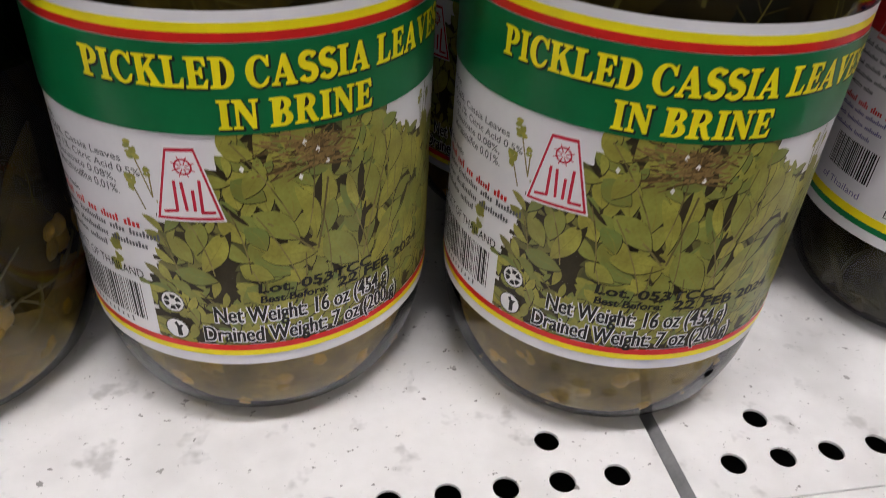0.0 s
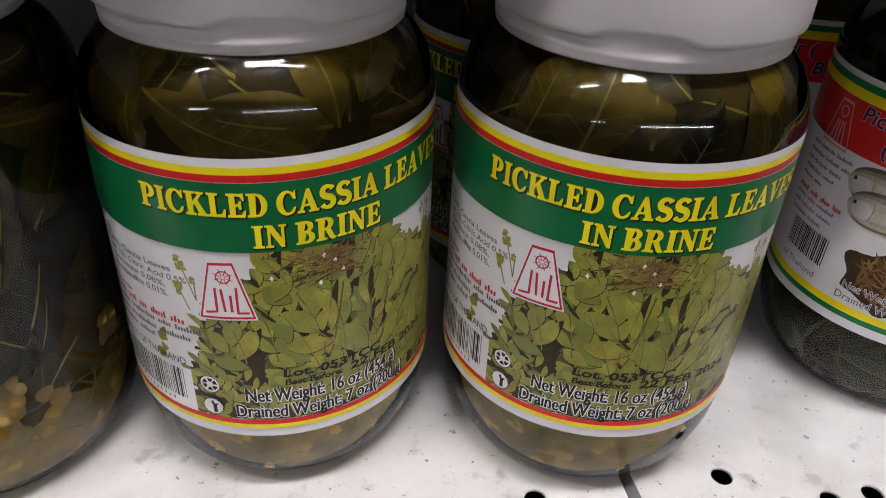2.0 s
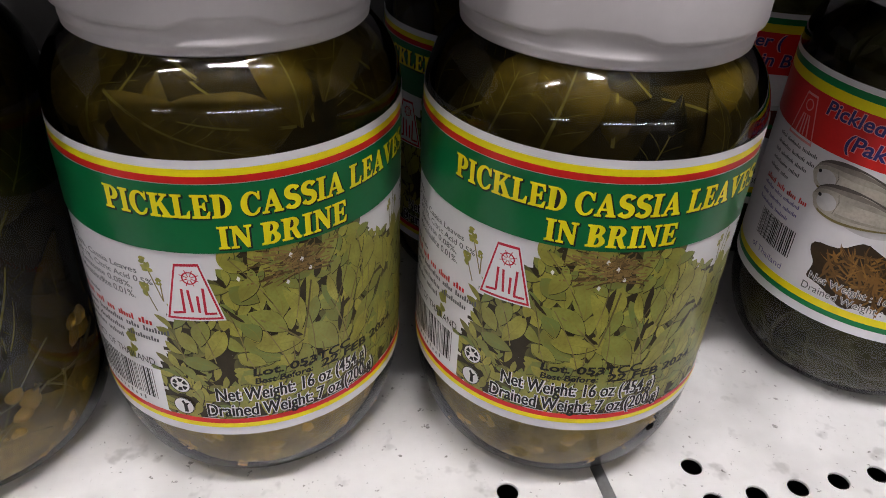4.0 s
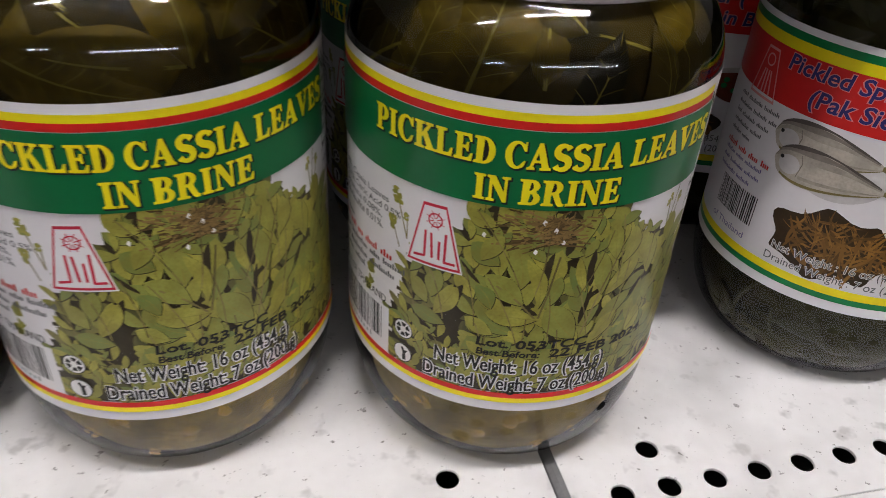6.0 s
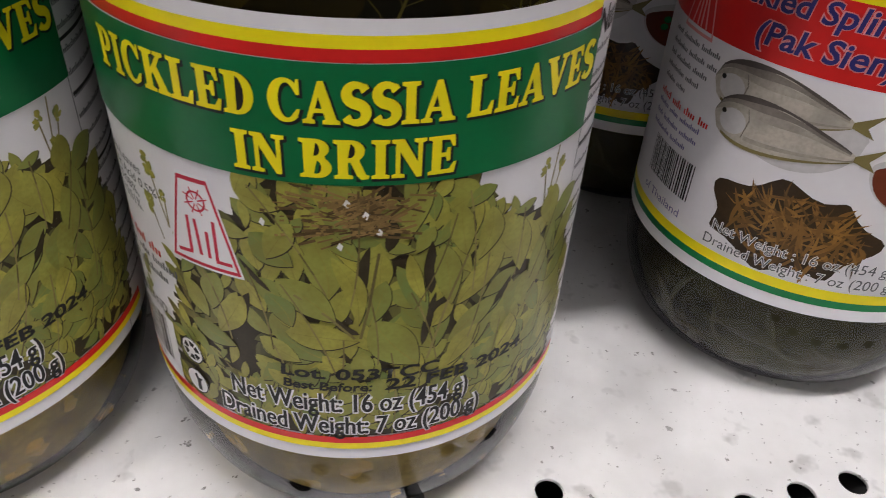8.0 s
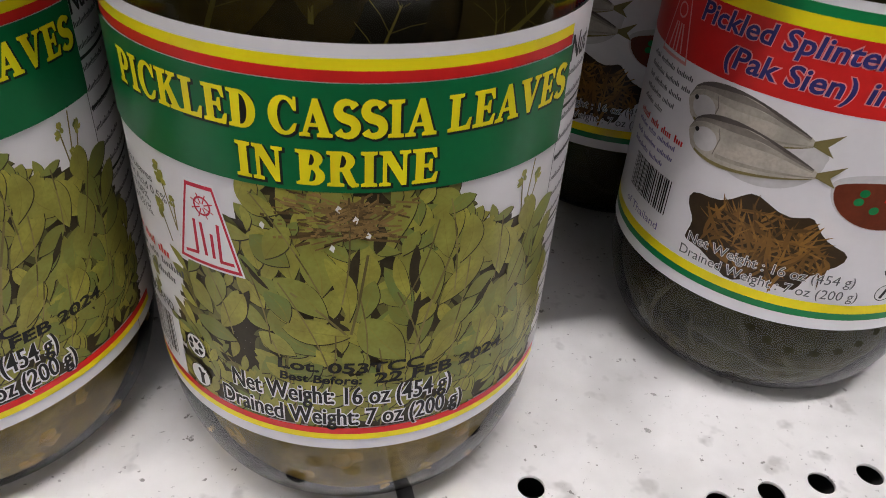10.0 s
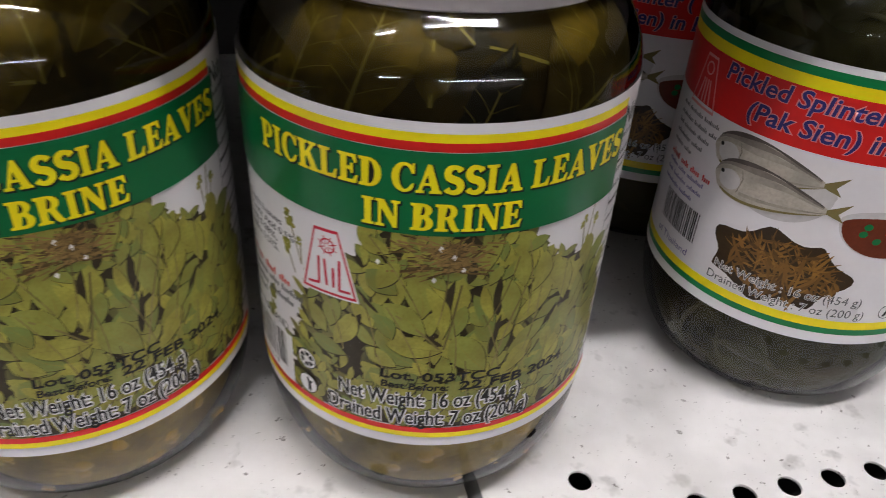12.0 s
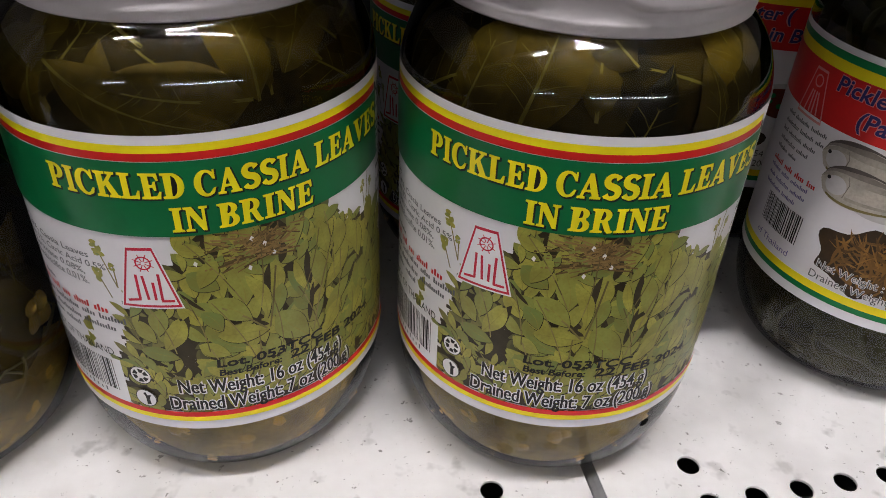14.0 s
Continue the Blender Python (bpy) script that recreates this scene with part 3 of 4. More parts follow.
    put("red_line", sheet(lo, 0.96 * R, 0.0302, 0.0317, off + 0.00003), INK["red"])
    put("yellow_line", sheet(lo, 0.96 * R, 0.0288, 0.0302, off + 0.00003), INK["yellow"])
    # trapezoid mark: a wheel over upright strokes
    O = off + 0.00006
    tl, tr, br, bl = (-0.790 * R, 0.0768), (-0.660 * R, 0.0771), (-0.568 * R, 0.0625), (-0.876 * R, 0.0620)

    def inset(k):
        c = (-0.723 * R, 0.0690)
        return [(c[0] + (x - c[0]) * (1 - k), c[1] + (y - c[1]) * (1 - k * 0.85)) for x, y in (bl, br, tr, tl)]

    put("mark_ground", wrapped(filled([inset(-0.07)]), O), INK["white"])
    put("mark_frame", wrapped(filled([inset(0.0), inset(0.1)]), O + UP), INK["logo"])
    wx, wy = -0.7190 * R, 0.0733
    wheel = [filled([ring_loop(wx, wy, 0.00165, 0.00165), ring_loop(wx, wy, 0.00132, 0.00132)])]
    put("mark_wheel", wrapped(wheel[0], O + UP), INK["logo"])
    spokes = [filled([stroke((wx + 0.0004 * math.cos(a), wy + 0.0004 * math.sin(a)), (wx + 0.0022 * math.cos(a), wy + 0.0022 * math.sin(a)), 0.0002)]) for a in [radians(22.5 + 45 * i) for i in range(8)]]
    put_each("mark_spoke", [wrapped(b, O + UP * 1.4) for b in spokes], INK["logo"])
    strokes = []
    for x0, x1, y0, y1 in ((-0.0022, -0.0021, 0.0642, 0.0704), (-0.0004, -0.0008, 0.0642, 0.0702), (0.0011, 0.0011, 0.0642, 0.0687), (0.0024, 0.0025, 0.0640, 0.0708)):
        strokes.append(filled([stroke((wx + x0, y0), (wx + x1, y1), 0.00058)]))
    strokes.append(filled([stroke((wx - 0.0048, 0.0637), (wx - 0.0020, 0.0642), 0.0006)]))
    strokes.append(filled([stroke((wx + 0.0022, 0.0640), (wx + 0.0048, 0.0641), 0.0006)]))
    put_each("mark_stroke", [wrapped(b, O + UP + UP * 0.2 * i) for i, b in enumerate(strokes)], INK["logo"])
    # round signs, weights, stamp
    for v, a in ((0.0419, -0.890), (0.0349, -0.890)):
        put("round_sign", wrapped(filled([ring_loop(a * R, v, 0.0026, 0.0026)]), O), INK["white"])
        put("sign_rim", wrapped(filled([ring_loop(a * R, v, 0.0026, 0.0026), ring_loop(a * R, v, 0.0024, 0.0024)]), O + UP), INK["black"])
    arrows = []
    for i in range(3):
        for d0, d1 in ((8, 50), (62, 104)):
            a0, a1 = radians(120 * i + d0), radians(120 * i + d1)
            c = [(-0.890 * R + r * math.cos(t), 0.0419 + r * math.sin(t)) for r, t in ((0.0009, a0), (0.0020, a0), (0.0020, a1), (0.0009, a1))]
            arrows.append(filled([c]))
    put_each("sign_arrow", [wrapped(b, O + UP * 1.5) for b in arrows], INK["black"])
    put("sign_shape", wrapped(filled([[(-0.890 * R + x, 0.0349 + y) for x, y in ((0.0000, -0.0019), (0.0010, -0.0018), (0.0009, 0.0003), (0.0015, 0.0012), (0.0005, 0.0010), (0.0001, 0.0019), (-0.0005, 0.0014), (0.0, 0.0004))]]), O + UP * 1.5), INK["black"])
    for text, a0, a1, v0, v1 in (("Net Weight: 16 oz (454 g)", -0.680, 0.290, 0.0364, 0.0419), ("Drained Weight: 7 oz (200 g)", -0.745, 0.356, 0.0313, 0.0367)):
        put("weight_edge", words(text, a0 * R - 0.0002, v0 - 0.00015, a1 * R + 0.0002, v1 + 0.00015, O, bold=0.085), INK["white"])
        for shift in (-0.00009, 0.00009):
            put("weight", words(text, a0 * R + shift, v0, a1 * R + shift, v1, O + UP * (0.7 + shift * 1000), bold=0.004), INK["black"], "black printed weight")
    for text, a0, a1, v0, v1 in (("Lot. 053TCC", -0.455, 0.15, 0.0450, 0.0474), ("Best Before:", -0.450, -0.11, 0.0425, 0.0444), ("22 FEB 2024", -0.06, 0.56, 0.0425, 0.0450)):
        put("stamp", words(text, a0 * R, v0, a1 * R, v1, O + UP * 2, bold=0.03, slant=0.0002), INK["black"])
    # ingredients, barcode and the side panel
    ink = INK["grey"]
    for text, a0, a1, v in (("Ingredients:", -1.95, -1.52, 0.0743), ("54.36%, Cassia Leaves", -1.66, -1.025, 0.0720), ("Salt 1%, Citric Acid 0.5%", -1.60, -0.935, 0.0697), ("Benzoate 0.08%,", -1.56, -1.08, 0.0674), ("Metabisulfite 0.01%.", -1.58, -1.07, 0.0651)):
        put("small_print", words(text, a0 * R, v, a1 * R, v + 0.0018, L[2], bold=0.01), ink)
    put("small_print", bars([[0.008, 0.005]], -1.75 * R, 0.0620, 0.002, 0.0012, L[2]), ink)
    put("small_print", bars([[0.006, 0.004, 0.003, 0.005, 0.004]], -1.66 * R, 0.0600, 0.002, 0.0018, L[2]), INK["red"])
    put("small_print", bars([[0.005, 0.003, 0.006, 0.009, 0.004, 0.007], [0.009, 0.005, 0.010, 0.009], [0.006, 0.011, 0.006]], -1.86 * R, 0.0579, 0.0026, 0.0015, O), ink)
    put("small_print", words("PRODUCT OF THAILAND", -1.75 * R, 0.0460, -1.03 * R, 0.0481, O), INK["black"])
    put("barcode_ground", sheet(-1.85 * R, -1.003 * R, 0.0318, 0.0450, O), INK["white"])
    code = bmesh.new()
    s = -1.80 * R
    while s < -1.07 * R:
        w = rng.choice((0.0002, 0.0002, 0.0004, 0.0006))
        sheet(s, s + w, 0.0348, 0.0443, O + UP, code)
        s += w + rng.choice((0.0002, 0.0003, 0.0005))
    tagged(put("barcode", code, INK["black"]), kind="stuff")
    put("barcode_digits", bars([[0.0007] * 16], -1.78 * R, 0.0342, 0.002, 0.0013, O + UP), ink)
    put("panel_rule", sheet(end - 0.0002, end, 0.0260, 0.0975, L[4]), ink)
    put("panel_head", words("Nut", end + 0.0005, 0.0925, end + 0.0085, 0.0968, L[2], bold=0.02), INK["black"])
    put("panel_print", bars([[0.014], [0.012], [0.010], [0.013, 0.004], [0.016], [0.012], [0.010], [0.014], [0.011], [0.012], [0.015], [0.010], [0.012], [0.013], [0.012], [0.011]], end + 0.0006, 0.0914, 0.0037, 0.0011, L[2]), ink)
    for k in (0, 2, 5):
        put("panel_bar", bars([[0.020]], end + 0.0003, 0.0855 - 0.0045 * k, 0.0045, 0.0006, L[3], True), INK["black"])
    return label


# ---- jars ----
GLASS_PROFILE = [(0.0, 0.0022), (0.018, 0.0022), (0.0240, 0.0012), (0.0275, 0.0), (0.0303, 0.0008), (0.0327, 0.0026), (0.0348, 0.0052), (0.0366, 0.0088), (0.0381, 0.0134), (0.0392, 0.0185), (0.0397, 0.0240),
                 (0.0399, 0.0300), (0.0399, 0.0800), (0.0399, 0.0985), (0.0397, 0.1014), (0.0393, 0.1038), (0.0385, 0.1064), (0.0373, 0.1090), (0.0357, 0.1114), (0.0337, 0.1136), (0.0319, 0.1153), (0.0309, 0.1170), (0.0306, 0.1190), (0.0306, 0.1340)]


def rounded(points, n=3):
    """A smooth curve through the points of a profile."""
    out = []
    for i in range(len(points) - 1):
        a, b, c, d = (points[max(0, min(len(points) - 1, i + k))] for k in (-1, 0, 1, 2))
        for j in range(n):
            t = j / n
            out.append(tuple(0.5 * (2 * q + (r - p) * t + (2 * p - 5 * q + 4 * r - w) * t * t + (3 * q - p - 3 * r + w) * t ** 3) for p, q, r, w in zip(a, b, c, d)))
    return out + [points[-1]]


GLASS_PROFILE = GLASS_PROFILE[:3] + rounded(GLASS_PROFILE[3:12]) + rounded(GLASS_PROFILE[13:])
WALL_THICK = 0.0003


def inner_profile(k):
    out = []
    for i, (r, z) in enumerate(GLASS_PROFILE):
        if r < 0.001:
            out.append((0.0, z + k))
            continue
        a, b = GLASS_PROFILE[max(i - 1, 0)], GLASS_PROFILE[min(i + 1, len(GLASS_PROFILE) - 1)]
        d = Vector((b[0] - a[0], b[1] - a[1])).normalized()
        out.append((r - d.y * k, z + d.x * k))
    return out


INNER = inner_profile(WALL_THICK + 0.00015)
ARC = [0.0]
for (r0, z0), (r1, z1) in zip(INNER, INNER[1:]):
    ARC.append(ARC[-1] + math.hypot(r1 - r0, z1 - z0))


def on_inside(s, w, off):
    """A point of the inside of a jar: s round it, w along its profile from the middle of the base."""
    w = min(max(w, 0.004), ARC[-1] - 1e-5)
    i = max(k for k in range(len(ARC) - 1) if ARC[k] <= w)
    f = (w - ARC[i]) / (ARC[i + 1] - ARC[i])
    (r0, z0), (r1, z1) = INNER[i], INNER[i + 1]
    d = Vector((r1 - r0, z1 - z0)).normalized()
    r, z = r0 + (r1 - r0) * f + d.y * off, z0 + (z1 - z0) * f - d.x * off
    a = s / 0.037
    return (r * math.sin(a), -r * math.cos(a), z)


def brine_mass(low=True):
    """The dark core of what fills a jar; it draws in behind the berries at the bottom."""
    prof = [(0.0, 0.026), (0.030, 0.027), (0.0350, 0.034)]
    if not low:
        prof = [(r, z) for r, z in inner_profile(WALL_THICK + 0.0016) if z <= 0.04]
    return lathe(prof + [(r, z) for r, z in inner_profile(WALL_THICK + (0.0018 if low else 0.0016)) if 0.04 < z < 0.126], 96)


def glass_body(jar):
    prof = GLASS_PROFILE + inner_profile(WALL_THICK)[::-1]
    n = len(GLASS_PROFILE)
    return part("glass", lathe(prof, 128, [0] * n + [1] * (n - 1)), [GLASS, GLASS_IN], jar, "clear glass jar body")


def lid(jar, turn):
    prof = [(0.0, 0.1372), (0.027, 0.1372), (0.0300, 0.1376), (0.0325, 0.1372), (0.0338, 0.1360), (0.0343, 0.1335), (0.0343, 0.1222), (0.0341, 0.1212), (0.0334, 0.1207), (0.0323, 0.1205),
            (0.0322, 0.1190), (0.0327, 0.1183), (0.0327, 0.1175), (0.0322, 0.1168), (0.0325, 0.1160), (0.0319, 0.1155), (0.0309, 0.1160), (0.0309, 0.130), (0.0, 0.1345)]

    def wave(i, a, r, z):
        # lugs pressed into the lower rim
        if 6 <= i <= 8:
            k = min(1.0, max(0.0, 2.2 * math.cos(4 * (a - turn)) - 0.7))
            return r - 0.0008 * k, z + 0.0014 * k
        return r, z

    return part("lid", lathe(prof, 160, wave=wave), LID, jar, "white enamelled twist-off lid")


def jar_root(name, label, x, y, turn):
    root = new(name)
    root.empty_display_size = 0.02
    root.matrix_basis = pose(x, y, 0, 0, 0, turn)
    return tagged(root, label, "jar", "jars on the shelf")


def wall_at(z):
    """How far along the inner profile a height lies."""
    i = max(k for k in range(3, len(INNER) - 1) if INNER[k][1] <= z)
    return ARC[i] + (ARC[i + 1] - ARC[i]) * (z - INNER[i][1]) / (INNER[i + 1][1] - INNER[i][1])


def pickled_leaves(jar, seed, count, bottom, low=0):
    """Brine, big limp leaves against the glass, and berries at the bottom."""
    rng = random.Random(seed)
    part("brine", brine_mass(), BRINE, jar, "dark olive brine and leaves")
    bed = [(r, z) for r, z in inner_profile(WALL_THICK + 0.0004) if z < 0.028] + [(0.0345, 0.031), (0.0, 0.030)]
    part("sediment", lathe(bed, 64), SEDIMENT, jar, "cloudy yellow-brown sediment at the bottom")
    for i in range(count):
        s = 2 * math.pi * 0.037 * (i + rng.uniform(0, 0.8)) / count
        w = rng.uniform(0.128, 0.152)
        length = rng.uniform(0.022, 0.038)
        bm, rib = bmesh.new(), bmesh.new()
        leaf(bm, rng, on_inside, s, w, length, length * rng.uniform(0.40, 0.60), rng.choice((0.3, 2.0, 1.2, 1.7, 2.7)) + rng.gauss(0, 0.4), -rng.uniform(0.0, 0.0020), rng.uniform(0.03, 0.11), rib, fat=rng.uniform(0.75, 1.1))
        lf = part("leaf", bm, LEAF, jar)
        part("midrib", rib, LEAF_RIB, lf)
    for i in range(low):  # leaves pressed to the glass lower down, where no label hides them
        bm, rib = bmesh.new(), bmesh.new()
        length = rng.uniform(0.024, 0.042)
        leaf(bm, rng, on_inside, rng.uniform(2.0, 3.9) * 0.037, rng.uniform(0.065, 0.13), length, length * rng.uniform(0.36, 0.5), rng.uniform(0.9, 2.2), -rng.uniform(0.0, 0.0014), rng.uniform(0.03, 0.10), rib)
        part("midrib", rib, LEAF_RIB, part("leaf", bm, LEAF, jar))
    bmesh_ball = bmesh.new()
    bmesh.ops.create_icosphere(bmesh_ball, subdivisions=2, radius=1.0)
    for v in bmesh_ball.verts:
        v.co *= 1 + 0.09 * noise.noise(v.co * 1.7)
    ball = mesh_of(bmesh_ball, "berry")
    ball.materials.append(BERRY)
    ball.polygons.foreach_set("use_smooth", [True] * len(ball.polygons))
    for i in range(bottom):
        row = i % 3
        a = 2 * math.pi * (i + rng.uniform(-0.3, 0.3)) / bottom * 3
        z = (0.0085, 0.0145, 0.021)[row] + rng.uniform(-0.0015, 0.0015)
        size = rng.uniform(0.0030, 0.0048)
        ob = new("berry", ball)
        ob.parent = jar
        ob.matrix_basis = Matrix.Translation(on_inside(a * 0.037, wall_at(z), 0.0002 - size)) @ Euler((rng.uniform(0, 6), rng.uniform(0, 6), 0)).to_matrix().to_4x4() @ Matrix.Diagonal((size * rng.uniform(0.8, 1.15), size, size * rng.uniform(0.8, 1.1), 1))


def stalk(rng, s, w, length, angle, thick):
    """A thin bent stalk lying against the glass."""
    bm, n = bmesh.new(), 9
    bend = rng.uniform(-1.3, 1.3)
    path = [(s, w)]
    for i in range(n):
        a = angle + bend * i / n
        path.append((path[-1][0] + math.cos(a) * length / n, path[-1][1] + math.sin(a) * length / n))
    rings = []
    for i, (p, q) in enumerate(path):
        a, k = angle + bend * i / n + math.pi / 2, thick * (1.0 - 0.45 * i / n)
        rings.append([bm.verts.new(on_inside(p + math.cos(a) * k * math.cos(t), q + math.sin(a) * k * math.cos(t), -0.0006 + k * math.sin(t))) for t in (0, 1.57, 3.14, 4.71)])
    for a, b in zip(rings, rings[1:]):
        for k in range(4):
            bm.faces.new((a[k], a[(k + 1) % 4], b[(k + 1) % 4], b[k])).smooth = True
    return bm


def stalks_and_berries(jar, seed):
    """Berry clusters and pale stalks that reach up the glass where no label hides them."""
    rng = random.Random(seed)
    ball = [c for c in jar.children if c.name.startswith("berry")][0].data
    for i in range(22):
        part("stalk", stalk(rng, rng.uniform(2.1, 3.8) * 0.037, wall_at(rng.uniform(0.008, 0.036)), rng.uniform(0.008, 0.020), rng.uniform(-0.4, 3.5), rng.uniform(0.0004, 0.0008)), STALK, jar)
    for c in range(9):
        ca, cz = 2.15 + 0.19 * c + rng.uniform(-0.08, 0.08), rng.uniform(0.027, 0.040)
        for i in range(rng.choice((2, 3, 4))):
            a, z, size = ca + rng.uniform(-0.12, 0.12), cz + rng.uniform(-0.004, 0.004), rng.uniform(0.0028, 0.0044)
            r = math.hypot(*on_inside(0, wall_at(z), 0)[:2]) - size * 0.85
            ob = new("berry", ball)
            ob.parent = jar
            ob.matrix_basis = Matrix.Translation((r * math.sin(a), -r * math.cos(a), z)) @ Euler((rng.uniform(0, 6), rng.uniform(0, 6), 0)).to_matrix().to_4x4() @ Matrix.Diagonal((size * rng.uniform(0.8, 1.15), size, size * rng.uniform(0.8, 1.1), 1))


def cassia_jar(x, y, turn, dz, seed, text, leaves=46, low=0, lug=-0.4, lean=0.0):
    jar = jar_root("pickle_jar", text, x, y, turn)
    glass_body(jar)
    lid(jar, lug)
    cassia_label(jar, dz, seed, lean)
    pickled_leaves(jar, seed, leaves, 99, low)
    return jar


# ---- the label with the red band ----
def splinter_label(jar, dz, seed):
    rng = random.Random(seed)
    lo, hi = -2.0 * R, 2.6 * R
    label = part("label", sheet(lo, hi, 0.0285 + dz, 0.0988 + dz, 0.00012), PAPER, jar, "glossy paper label with a red band and printed fish", smooth=True)

    def put(name, bm, mat, text=""):
        for v in bm.verts:
            v.co.z += dz
        return part(name, bm, mat, label, text)

    L = [0.00012 + UP * k for k in range(12)]
    put("green_line", sheet(lo, hi, 0.0951, 0.0971, L[1]), INK["green_line"])
    put("yellow_line", sheet(lo, hi, 0.0923, 0.0951, L[1]), INK["yellow"])
    put("red_band", sheet(lo, hi, 0.0784, 0.0923, L[1]), INK["red"])
    put("yellow_line", sheet(lo, hi, 0.0332, 0.0356, L[1]), INK["yellow"])
    put("green_line", sheet(lo, hi, 0.0314, 0.0332, L[1]), INK["green_line"])
    for text, s0, s1, v0, v1 in (("Pickled Splinter (", -0.40, 0.64, 0.0862, 0.0917), ("(Pak Sien) in B", -0.19, 0.74, 0.0797, 0.0855)):
        put("title_edge", words(text, s0 * R - 0.0002, v0 - 0.0002, s1 * R + 0.0002, v1 + 0.0002, L[2], bold=0.055, slant=0.0008), INK["pink"])
        put("title", words(text, s0 * R, v0, s1 * R, v1, L[4], bold=0.02, slant=0.0008), INK["blue"], "dark blue title with a pale edge")
    # trapezoid mark
    c = (-0.560 * R, 0.0838)

    def trap(k):
        return [(c[0] + x * k, c[1] + y * k) for x, y in ((-0.0056, -0.0068), (0.0056, -0.0068), (0.0024, 0.0068), (-0.0024, 0.0068))]

    put("mark_frame", wrapped(filled([trap(1.0), trap(0.9)]), L[3]), INK["pink"])
    put("mark_wheel", wrapped(filled([ring_loop(c[0], c[1] + 0.0035, 0.0017, 0.0017), ring_loop(c[0], c[1] + 0.0035, 0.0013, 0.0013)]), L[3]), INK["pink"])
    st = [filled([stroke((c[0] + x0, c[1] - 0.0052), (c[0] + x1, c[1] + 0.0008), 0.0005)]) for x0, x1 in ((-0.0026, -0.0013), (-0.0006, -0.0005), (0.0008, 0.0006), (0.0027, 0.0014))]
    for b in st:
        put("mark_stroke", wrapped(b, L[3]), INK["pink"])
    # bowl with two fish
    put("printed_bowl", wrapped(filled([arc(0.13 * R, 0.0680, 0.0125, 0.0085, 180, 360, 24) + arc(0.13 * R, 0.0690, 0.0128, 0.003, 0, 180, 16)]), L[1]), PRINT_BOWL)
    for k, (dx, dy) in enumerate(((0.0, 0.0036), (0.0024, -0.0026))):
        x0, y0, n = -0.335 * R + dx, 0.0680 + dy, 22

        def side(t, w):
            half = 0.0052 * math.sin(math.pi * min(1.0, t ** 0.62)) ** 0.8 + 0.0004
            return (x0 + 0.0285 * t, y0 + 0.0008 * math.sin(2.6 * t) - 0.0006 * t + half * w)

        ts = [i / n for i in range(n + 1)]
        lift = UP * 4 * k
        put("printed_fish", wrapped(filled([[side(t, 1.0) for t in ts] + [side(t, -1.0) for t in ts[::-1]]]), L[2] + lift), PRINT_FISH, "printed silver fish")
        for depth, (w0, w1, tone) in enumerate(((0.30, 0.62, PRINT_FISH_SIDE), (0.60, 0.86, PRINT_FISH_DARK), (0.84, 1.0, PRINT_FISH_BACK))):
            put("printed_fish_back", wrapped(filled([[side(t, w1) for t in ts[:-1]] + [side(t, w0 + 0.06 * math.sin(11 * t + depth)) for t in ts[-2::-1]]]), L[3] + lift + UP * 0.1 * depth), tone)
        put("printed_gill_plate", wrapped(filled([ring_loop(side(0.16, -0.15)[0], side(0.16, -0.15)[1], 0.0030, 0.0026, 20)]), L[3] + lift + UP * 0.4), PRINT_BOWL)
        put("printed_gill", wrapped(filled([[side(0.25, 0.5), side(0.275, 0.1), side(0.25, -0.6), side(0.257, -0.6), side(0.285, 0.1), side(0.257, 0.5)]]), L[4] + lift), PRINT_FISH_DARK)
        put("printed_fish_line", wrapped(filled([[side(t, -0.50) for t in ts[6:]] + [side(t, -0.66) for t in ts[6:][::-1]]]), L[3] + lift), PRINT_FISH_SIDE)
        put("printed_fish_line", wrapped(filled([[side(t, -0.84) for t in ts[2:]] + [side(t, -0.97) for t in ts[2:][::-1]]]), L[3] + lift), PRINT_STEM)
        tx, ty = side(0.98, 0.0)
        put("printed_tail", wrapped(filled([[(tx, ty - 0.0005), (tx + 0.0042, ty - 0.0020), (tx + 0.0026, ty), (tx + 0.0050, ty + 0.0030), (tx, ty + 0.0006)]]), L[3] + lift), PRINT_STEM)
        put("printed_eye", wrapped(filled([ring_loop(*side(0.075, 0.2), 0.00055, 0.00055, 12)]), L[5] + lift), INK["black"])
    # brown heap
    rim = [(0.26 * R + 0.0165 * math.cos(t) * (1 + 0.12 * math.sin(5 * t + 1)), 0.0468 + 0.0098 * math.sin(t) * (1 + 0.14 * math.cos(7 * t))) for t in [2 * math.pi * i / 48 for i in range(48)]]
    put("printed_pickle", wrapped(filled([rim]), L[1]), PRINT_BROWN)
    fib = bmesh.new()
    for i in range(170):
        t, q = rng.uniform(0, 6.283), rng.uniform(0, 0.85) ** 0.5
        x, y, a = 0.26 * R + 0.0145 * q * math.cos(t) + 0.0016, 0.0468 + 0.0088 * q * math.sin(t), rng.uniform(0, 3.14)
        leaf(fib, rng, on_jar, x, y, rng.uniform(0.003, 0.0090), rng.uniform(0.0003, 0.0011), a, L[2] + i * 0.0000012, across=1)
    tagged(put("printed_fibre", fib, PRINT_FIBRE), kind="stuff")
    # soup bowl
    cx, cy = 0.80 * R, 0.0642
    put("printed_bowl", wrapped(filled([arc(cx, cy, 0.0120, 0.0092, 180, 360, 20) + arc(cx, cy, 0.0120, 0.0034, 0, 180, 16)]), L[1]), PRINT_BOWL)
